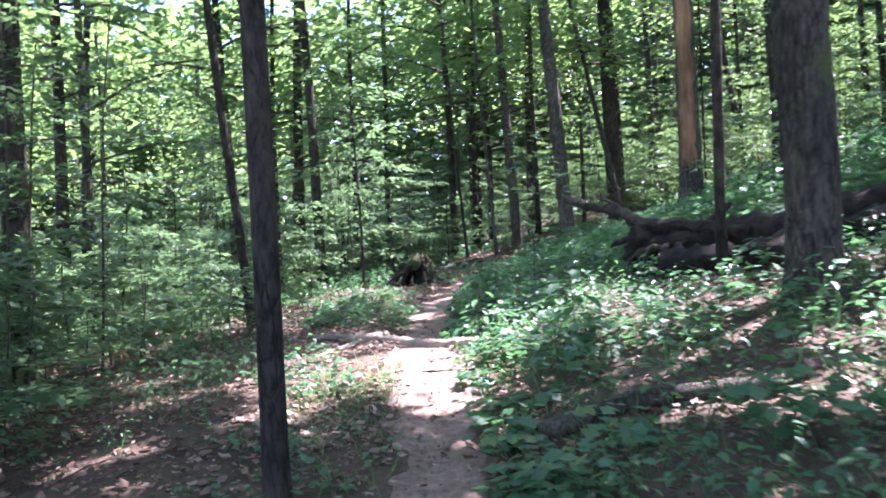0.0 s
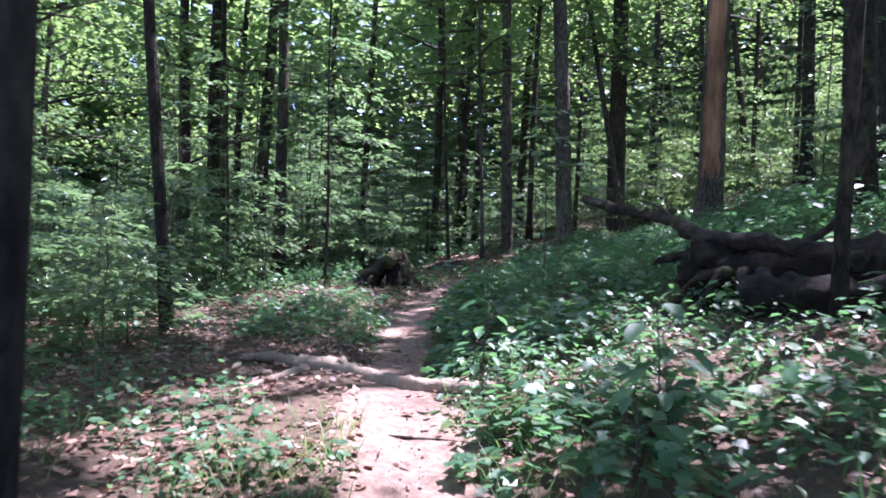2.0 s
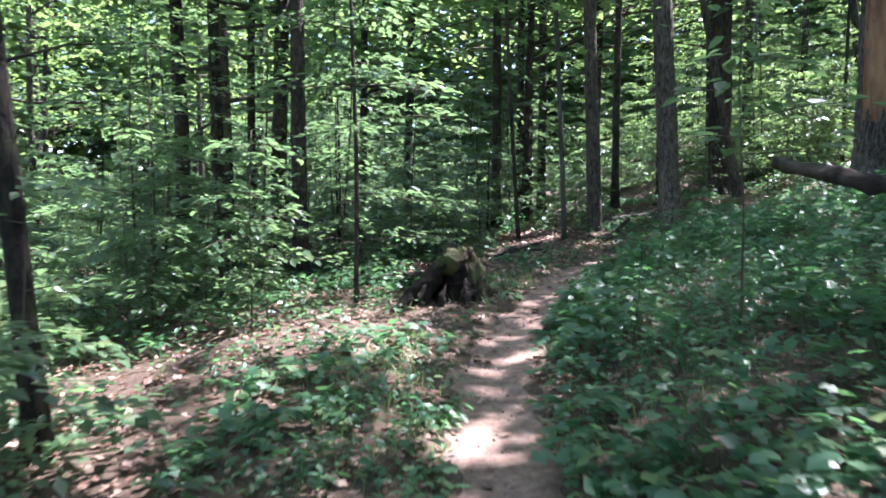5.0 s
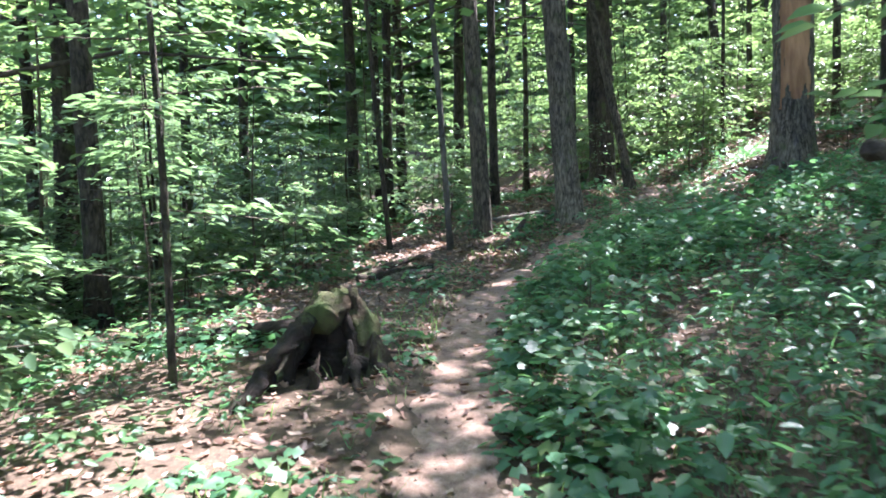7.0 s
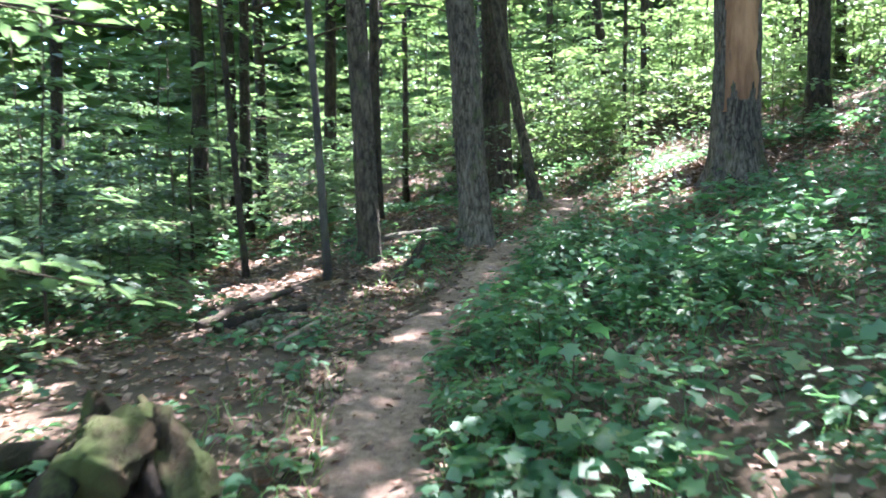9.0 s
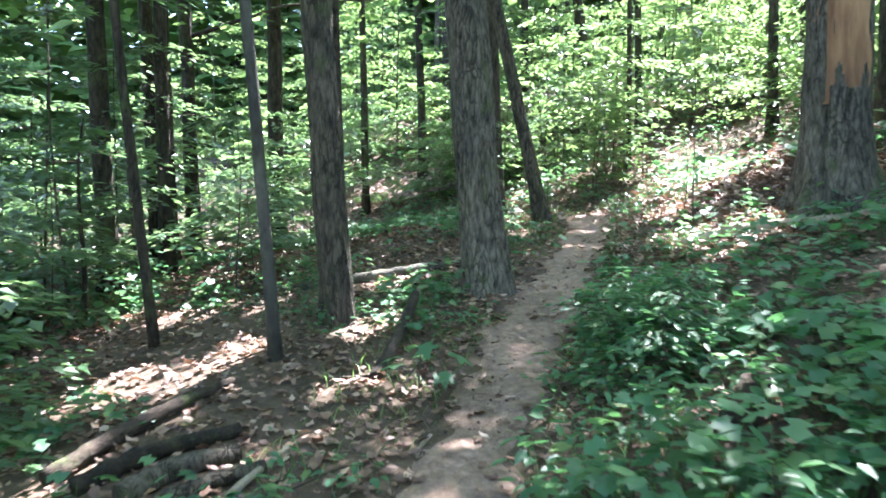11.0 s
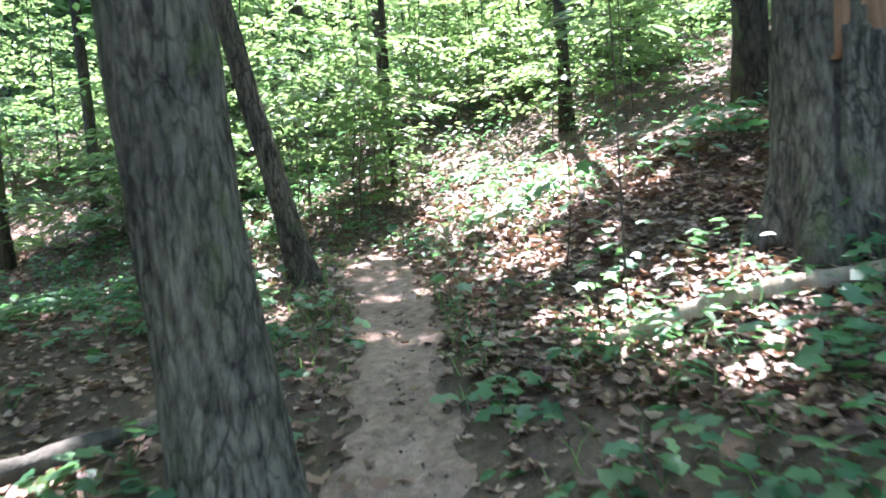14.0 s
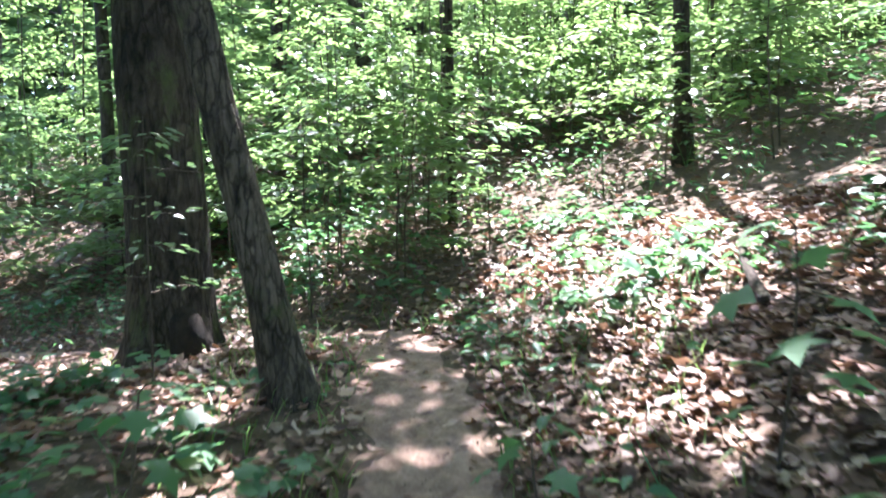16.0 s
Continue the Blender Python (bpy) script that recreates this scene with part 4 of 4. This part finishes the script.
trail_log()
fallen_tree()
mossy_stump()
snag()
plain_log("fallen_log", "mossy log lying on leaves behind the stump", [(-0.5, 15.35, 0.08), (-1.3, 15.8, 0.02), (-2.3, 16.3, 0)], 0.1, 0.08, MOSSY_WOOD, 51)
plain_log("fallen_log", "pale barkless log lying below the snag", [(5.05, 19.85, 0.0), (5.5, 19.45, 0.0), (6.2, 18.8, -0.03), (7.2, 18.2, -0.06)], 0.04, 0.06, PALE_WOOD, 52)
plain_log("fallen_log", "weathered grey log lying in dead leaves", [(1.9, 21.75, 0), (2.5, 21.6, 0.01), (3.3, 21.35, 0), (4.0, 21.2, 0)], 0.058, 0.045, BARK_SMOOTH, 53, 0.03)
plain_log("fallen_log", "dark weathered log half buried in plants", [(0.55, 4.6, 0), (1.2, 4.65, 0), (2.0, 4.5, 0)], 0.075, 0.06, BARK_GREY, 54, 0.06, 14)
plain_log("fallen_branch", "crooked brown branch propped on the bank", [(1.85, 19.0, 0), (2.2, 19.5, 0.06), (2.55, 19.98, 0.2)], 0.05, 0.035, DEAD_WOOD, 55, 0.02)
plain_log("fallen_branch", "rotting dark branch beside the trail", [(0.0, 18.7, 0), (0.3, 18.95, 0.03), (0.65, 19.18, 0.03), (1.05, 19.5, 0)], 0.055, 0.03, DEAD_WOOD, 56, 0.03)
plain_log("fallen_branch", "rotting dark branch beside the trail", [(0.12, 18.5, 0), (0.5, 18.62, 0.02), (0.95, 18.7, 0)], 0.055, 0.04, ROTTEN_SHADED, 57, 0.03)
plain_log("fallen_log", "short grey weathered log on trodden leaves", [(0.32, 18.24, 0), (0.6, 18.36, 0.02), (0.9, 18.43, 0)], 0.065, 0.05, BARK_GREY, 62, 0.03, 12)
plain_log("fallen_log", "short grey weathered log on trodden leaves", [(0.5, 18.05, 0), (0.72, 18.15, 0.01), (0.98, 18.18, 0)], 0.05, 0.04, BARK_GREY, 63, 0.03, 12)
plain_log("fallen_branch", "thin pale stick lying on the ground", [(1.12, 18.3, 0.02), (0.8, 18.0, 0.02), (0.5, 17.55, 0)], 0.018, 0.022, PALE_WOOD, 58, 0.02)
plain_log("fallen_branch", "pale brown stick on sunlit dead leaves", [(7.9, 21.75, 0.04), (7.4, 21.5, 0.05), (7.0, 21.2, 0)], 0.02, 0.03, DEAD_WOOD, 59, 0.03)
plain_log("fallen_branch", "pale brown stick on sunlit dead leaves", [(7.0, 22.2, 0.05), (7.5, 21.95, 0.03), (8.1, 21.8, 0)], 0.018, 0.014, PALE_WOOD, 60, 0.03)
plain_log("rotten_chunk", "grey crumbling chunk of rotten wood", [(2.9, 17.05, 0), (3.15, 17.2, 0.04), (3.4, 17.3, 0)], 0.09, 0.06, DEAD_WOOD, 61, 0.04)

plain_log("fallen_branch", "short pale stick lying on the dirt trail", [(1.66, 17.92, 0), (1.75, 18.02, 0.01), (1.84, 18.12, 0)], 0.013, 0.01, PALE_WOOD, 64, 0.0)
plain_log("fallen_branch", "dark thin stick lying beside the dirt trail", [(-0.35, 14.9, 0.02), (0.0, 14.75, 0.03), (0.22, 14.6, 0)], 0.018, 0.012, DEAD_WOOD, 65, 0.01)
plain_log("fallen_branch", "dark thin stick lying across the dirt trail", [(-0.3, 6.9, 0), (0.02, 6.82, 0.01), (0.3, 6.62, 0)], 0.014, 0.008, DEAD_WOOD, 66, 0.0)
plain_log("fallen_branch", "brown stick lying on dead leaves beside the trail", [(2.2, 15.5, 0.02), (2.6, 15.75, 0.05), (3.0, 15.9, 0.02)], 0.025, 0.015, DEAD_WOOD, 67, 0.03)

# ---- plants that stand out ----
def seedling(x, y, tall, n, leaf, seed, label, shape=LOBED, lit=None):
    """A single upright plant with broad leaves on stalks."""
    rs = np.random.RandomState(seed)
    z = gz(x, y)
    t = thing("seedling", label, "plant")
    line = np.stack([x + 0.06 * np.sin(np.linspace(0, 2, 8) + seed) * tall, y + 0.05 * np.cos(np.linspace(0, 2, 8) * 1.3 + seed) * tall, z + np.linspace(-0.02, tall, 8)], -1)
    part("stem", *tube(line, np.linspace(0.007, 0.003, 8), 6), TWIG, t)
    for k in range(n):
        u = 0.35 + 0.65 * k / (n - 1)
        o = line[min(7, int(u * 7))]
        a = k * 2.4 + rs.uniform(-0.3, 0.3)
        d = np.array([math.cos(a), math.sin(a), 0.25])
        reach = leaf * rs.uniform(0.5, 1.3) * (1.3 - 0.5 * u)
        tip = o + d * reach
        stalk = tube(np.array([o, (o + tip) / 2 + np.array([0, 0, 0.02]), tip]), [0.003, 0.0025, 0.002], 4)
        L = leaf * rs.uniform(0.75, 1.2)
        lv = leaf_cloud(shape, tip[None], np.array([[d[0], d[1], rs.uniform(-0.7, -0.1)]]), np.array([[rs.normal(0, .2), rs.normal(0, .2), 1.0]]), np.array([L]), np.array([L * (0.95 if shape is LOBED else 0.6)]))
        st = part("stalk", *stalk, TWIG, t)
        part("leaf", *lv, lit or LEAF_HERB, st)
    return t


seedling(1.0, 6.15, 0.72, 16, 0.16, 1, "young broad-leaved plant with large green leaves beside the trail", OVAL)
seedling(1.16, 6.4, 0.5, 9, 0.15, 2, "young broad-leaved plant with large green leaves beside the trail", OVAL)
seedling(0.85, 5.75, 0.42, 8, 0.14, 3, "low broad-leaved green plant beside the trail", OVAL)
seedling(0.36, 7.5, 0.62, 10, 0.12, 4, "upright plant with pale sunlit leaves", OVAL)
seedling(0.3, 7.9, 0.34, 7, 0.12, 5, "upright plant with pale sunlit leaves", OVAL)
seedling(0.78, 11.75, 0.55, 10, 0.13, 6, "upright green plant among ground cover", OVAL)
seedling(5.85, 20.63, 0.75, 10, 0.17, 7, "slender seedling with broad lobed leaves on the slope")
seedling(5.3, 20.1, 0.24, 6, 0.11, 8, "low plant with pale sunlit lobed leaves on dead leaves")
seedling(5.55, 21.3, 0.25, 6, 0.12, 10, "low green plant on dead leaves")
seedling(2.0, 18.6, 0.3, 8, 0.15, 11, "low broad-leaved green plant at the trail edge")
seedling(4.6, 22.3, 0.4, 9, 0.16, 12, "low broad-leaved green plant below the leaning tree")
seedling(1.6, 15.1, 0.45, 9, 0.16, 13, "low broad-leaved green plant beside the trail")
seedling(1.9, 16.0, 0.4, 9, 0.15, 14, "low broad-leaved green plant beside the trail")
seedling(2.3, 16.3, 0.35, 8, 0.15, 15, "low broad-leaved green plant beside the trail")


def ground_cover():
    """Low plants, grass, dead leaves and twigs, far too many to count."""
    rs = np.random.RandomState(5)
    near = lambda n, lo, hi, y0, y1: scatter(rs, n, lo, hi, y0, y1)
    # herbs: thick above the trail, thinner below it, few on the leafy slope at the end
    x, y, s = near(21000, -7, 7.5, 2.2, 30)
    up = np.interp(y, [0, 6, 9, 16.5, 19, 33], [0.7, 0.72, 1.0, 0.9, 0.3, 0.3])
    down = np.interp(y, [0, 9, 12, 18], [0.42, 0.36, 0.3, 0.18])
    want = np.where(s > 0, up, down) + 0.38 * wave(x, y, 1.6, 21) + 0.15 * wave(x, y, 5, 22)
    want = want - 0.75 * (np.hypot((x - 3.4) * 0.8, y - 8.1) < 0.85) - 0.7 * ((np.abs(y - 4.6) < 0.3) & (x > 0.4) & (x < 2.2)) - 0.7 * (np.hypot(x - 0.55, y - 18.55) < 0.6) - 0.25 * ((x < 0) & (x > -1.8) & (y > 5.2) & (y < 8)) - 0.5 * (np.hypot(x + 0.6, y - 14.5) < 0.6) - 0.6 * ((np.abs(y - 8) < 0.8) & (s < 0) & (s > -1.4)) - 0.18 * (np.hypot(x - 4.0, y - 22.2) < 1.4)
    k = (rs.rand(len(x)) < want) & (np.abs(s) > 0.30)
    x, y, s = x[k], y[k], s[k]
    n = len(x)
    tall = rs.uniform(0.07, 0.36, n) * (1 + 0.5 * (wave(x, y, 0.9, 23) > 0.2)) * np.clip(np.abs(s) / 0.7, 0.35, 1) * np.where(s < 0, 0.65, 1.0)
    cuts = [[], [], []]
    for q in range(7):
        a = q * 2.4 + rs.uniform(0, 6.28, n)
        u = rs.uniform(0.45, 1, n)
        out = rs.uniform(0.02, 0.13, n)
        p = np.stack([x + np.cos(a) * out, y + np.sin(a) * out, ground_z(x, y) + tall * u], -1)
        way = np.stack([np.cos(a), np.sin(a), rs.uniform(-0.5, 0.2, n)], -1)
        nor = np.stack([rs.normal(0, 0.28, n), rs.normal(0, 0.28, n), np.ones(n)], -1)
        L = rs.uniform(0.045, 0.11, n) * np.where(wave(x, y, 2.1, 24) > 0.0, 1.25, 0.9) * np.where(s > 0, 1.0, np.where(y < 9.5, 0.6, 0.85))
        kind = (wave(x, y, 2.1, 24) > 0.0).astype(int)
        cuts[0].append((p[kind == 1], way[kind == 1], nor[kind == 1], L[kind == 1], L[kind == 1] * 0.95))
        cuts[1].append((p[kind == 0], way[kind == 0], nor[kind == 0], L[kind == 0], L[kind == 0] * 0.6))
        if q < 3:
            root = np.stack([x, y, ground_z(x, y) - 0.01], -1)
            w = p - root
            cuts[2].append((root, w, np.stack([-np.sin(a), np.cos(a), 0 * a], -1), np.linalg.norm(w, axis=1), np.full(n, 0.006)))
    pieces = [leaf_cloud(sh, *[np.concatenate(z) for z in zip(*c)]) for sh, c in zip((TRILOBE, OVAL, BLADE), cuts)]
    tagged(part("ground_plants", *join(pieces), LEAF_HERB), "low green broad-leaved plants covering the forest floor", "plants", kind="stuff")
    # the same plants farther off, larger and looser
    x, y, s = near(9000, -17, 15, 3, 40)
    k = (np.abs(s) > 4.5) & (rs.rand(len(x)) < 0.75 + 0.3 * wave(x, y, 0.8, 26))
    x, y = x[k], y[k]
    n = len(x)
    far = []
    for q in range(5):
        a = q * 2.4 + rs.uniform(0, 6.28, n)
        out = rs.uniform(0.03, 0.28, n)
        p = np.stack([x + np.cos(a) * out, y + np.sin(a) * out, ground_z(x, y) + rs.uniform(0.08, 0.5, n)], -1)
        L = rs.uniform(0.1, 0.2, n)
        far.append(leaf_cloud(DIAMOND, p, np.stack([np.cos(a), np.sin(a), rs.uniform(-0.5, 0.2, n)], -1), np.stack([rs.normal(0, 0.3, n), rs.normal(0, 0.3, n), np.ones(n)], -1), L, L * 0.75))
    tagged(part("far_ground_plants", *join(far), LEAF_HERB), "low green plants over the forest floor farther off", "plants", kind="stuff")
    # grass tufts on both edges of the trail
    x, y, s = near(16000, -1.1, 1.3, 3.5, 26)
    k = (np.abs(s) > 0.27) & (rs.rand(len(x)) < 0.35 + 0.6 * wave(x, y, 2.3, 31) + 0.5 * (np.hypot(x + 0.75, (y - 6.3) * 0.5) < 0.55))
    x, y = x[k], y[k]
    n = len(x)
    a = rs.uniform(0, 6.28, n)
    way = np.stack([np.cos(a) * 0.6, np.sin(a) * 0.6, rs.uniform(0.5, 1.2, n)], -1)
    nor = np.stack([-np.cos(a), -np.sin(a), 0.6 + 0 * a], -1)
    base = np.stack([x, y, ground_z(x, y) - 0.01], -1)
    tagged(part("grass", *leaf_cloud(BLADE, base, way, nor, rs.uniform(0.07, 0.24, n), np.full(n, 0.008)), LEAF_GRASS), "thin green grass along the trail edges", "grass", kind="stuff")
    # dead leaves
    x, y, s = near(120000, -8, 9, 2, 31)
    want = 0.55 + 0.3 * wave(x, y, 1.2, 41) + 0.4 * (y > 17) - 0.1 * (np.abs(s) > 6)
    k = (rs.rand(len(x)) < want * np.clip((np.abs(s) - 0.16) / 0.22, 0.13, 1))
    x, y = x[k], y[k]
    # a thicker bed on the open slope at the end
    ex, ey = rs.uniform(4.6, 9.0, 16000), rs.uniform(18.6, 24.0, 16000)
    es = beside(ex, ey)[0]
    x, y = np.concatenate([x, ex[es > 0.35]]), np.concatenate([y, ey[es > 0.35]])
    n = len(x)
    a = rs.uniform(0, 6.28, n)
    way = np.stack([np.cos(a), np.sin(a), rs.normal(0, 0.18, n)], -1)
    nor = np.stack([rs.normal(0, 0.35, n), rs.normal(0, 0.35, n), np.ones(n)], -1)
    base = np.stack([x, y, ground_z(x, y) + rs.uniform(0.002, 0.03, n)], -1)
    L = rs.uniform(0.035, 0.095, n) * np.where(y > 17.5, 1.08, 1.0)
    tagged(part("leaf_litter", *leaf_cloud(CURLED, base, way, nor, L, L * rs.uniform(0.5, 0.85, n)), LITTER), "curled brown dead leaves strewn over the ground", "dead leaves", kind="stuff")
    # crumbs of earth, bits of bark and pebbles on the trail
    x, y, s = near(2600, -0.5, 0.5, 3, 26)
    n = len(x)
    a = rs.uniform(0, 6.28, n)
    L = rs.uniform(0.008, 0.035, n) * rs.uniform(0.4, 1, n)
    base = np.stack([x, y, ground_z(x, y) + 0.02 * np.clip(1 - np.abs(s) / 0.4, 0, 1)], -1)
    way = np.stack([np.cos(a), np.sin(a), rs.normal(0, 0.2, n)], -1)
    nor = np.stack([rs.normal(0, 0.3, n), rs.normal(0, 0.3, n), np.ones(n)], -1)
    tagged(part("trail_crumbs", *leaf_cloud(CRUMB, base, way, nor, L, L * 0.7), TWIG), "small brown pebbles and crumbs of bark on the dirt trail", "pebbles", kind="stuff")
    # twigs
    x, y, s = near(500, -5, 6, 3, 27)
    k = (np.abs(s) > 0.45) | (rs.rand(len(s)) < 0.12)
    x, y = x[k], y[k]
    twigs = []
    for q in range(len(x)):
        a, ln = rs.uniform(0, 6.28), rs.uniform(0.1, 0.6)
        dx, dy = math.cos(a) * ln / 2, math.sin(a) * ln / 2
        bend = rs.normal(0, 0.06, 2) * ln
        twigs.append(tube(np.array([(x[q] - dx, y[q] - dy, gz(x[q] - dx, y[q] - dy) + 0.012), (x[q] + bend[0], y[q] + bend[1], gz(x[q], y[q]) + 0.03), (x[q] + dx, y[q] + dy, gz(x[q] + dx, y[q] + dy) + 0.012)]),
                          [0.003 + 0.008 * rs.rand(), 0.006, 0.003], 5))
    tagged(part("twig_litter", *join(twigs), TWIG), "thin brown twigs scattered over the ground", "twigs", kind="stuff")


def scatter(rs, n, lo, hi, y0, y1):
    """Points strewn evenly along the trail, between two distances from it; far out they thin out."""
    line = LINE[(LINE[:, 1] > y0 - 0.5) & (LINE[:, 1] < y1)]
    run = np.concatenate([[0], np.cumsum(np.linalg.norm(np.diff(line[:, :2], axis=0), axis=1))])
    u = rs.uniform(0, run[-1], n)
    cx, cy = np.interp(u, run, line[:, 0]), np.interp(u, run, line[:, 1])
    tx, ty = np.gradient(line[:, 0], run), np.gradient(line[:, 1], run)
    tx, ty = np.interp(u, run, tx), np.interp(u, run, ty)
    q = rs.uniform(-1, 1, n)
    d = np.where(q > 0, hi, lo) * 1.0 * np.abs(q) ** 1.25
    x, y = cx + ty * d, cy - tx * d
    return x, y, beside(x, y)[0]


ground_cover()
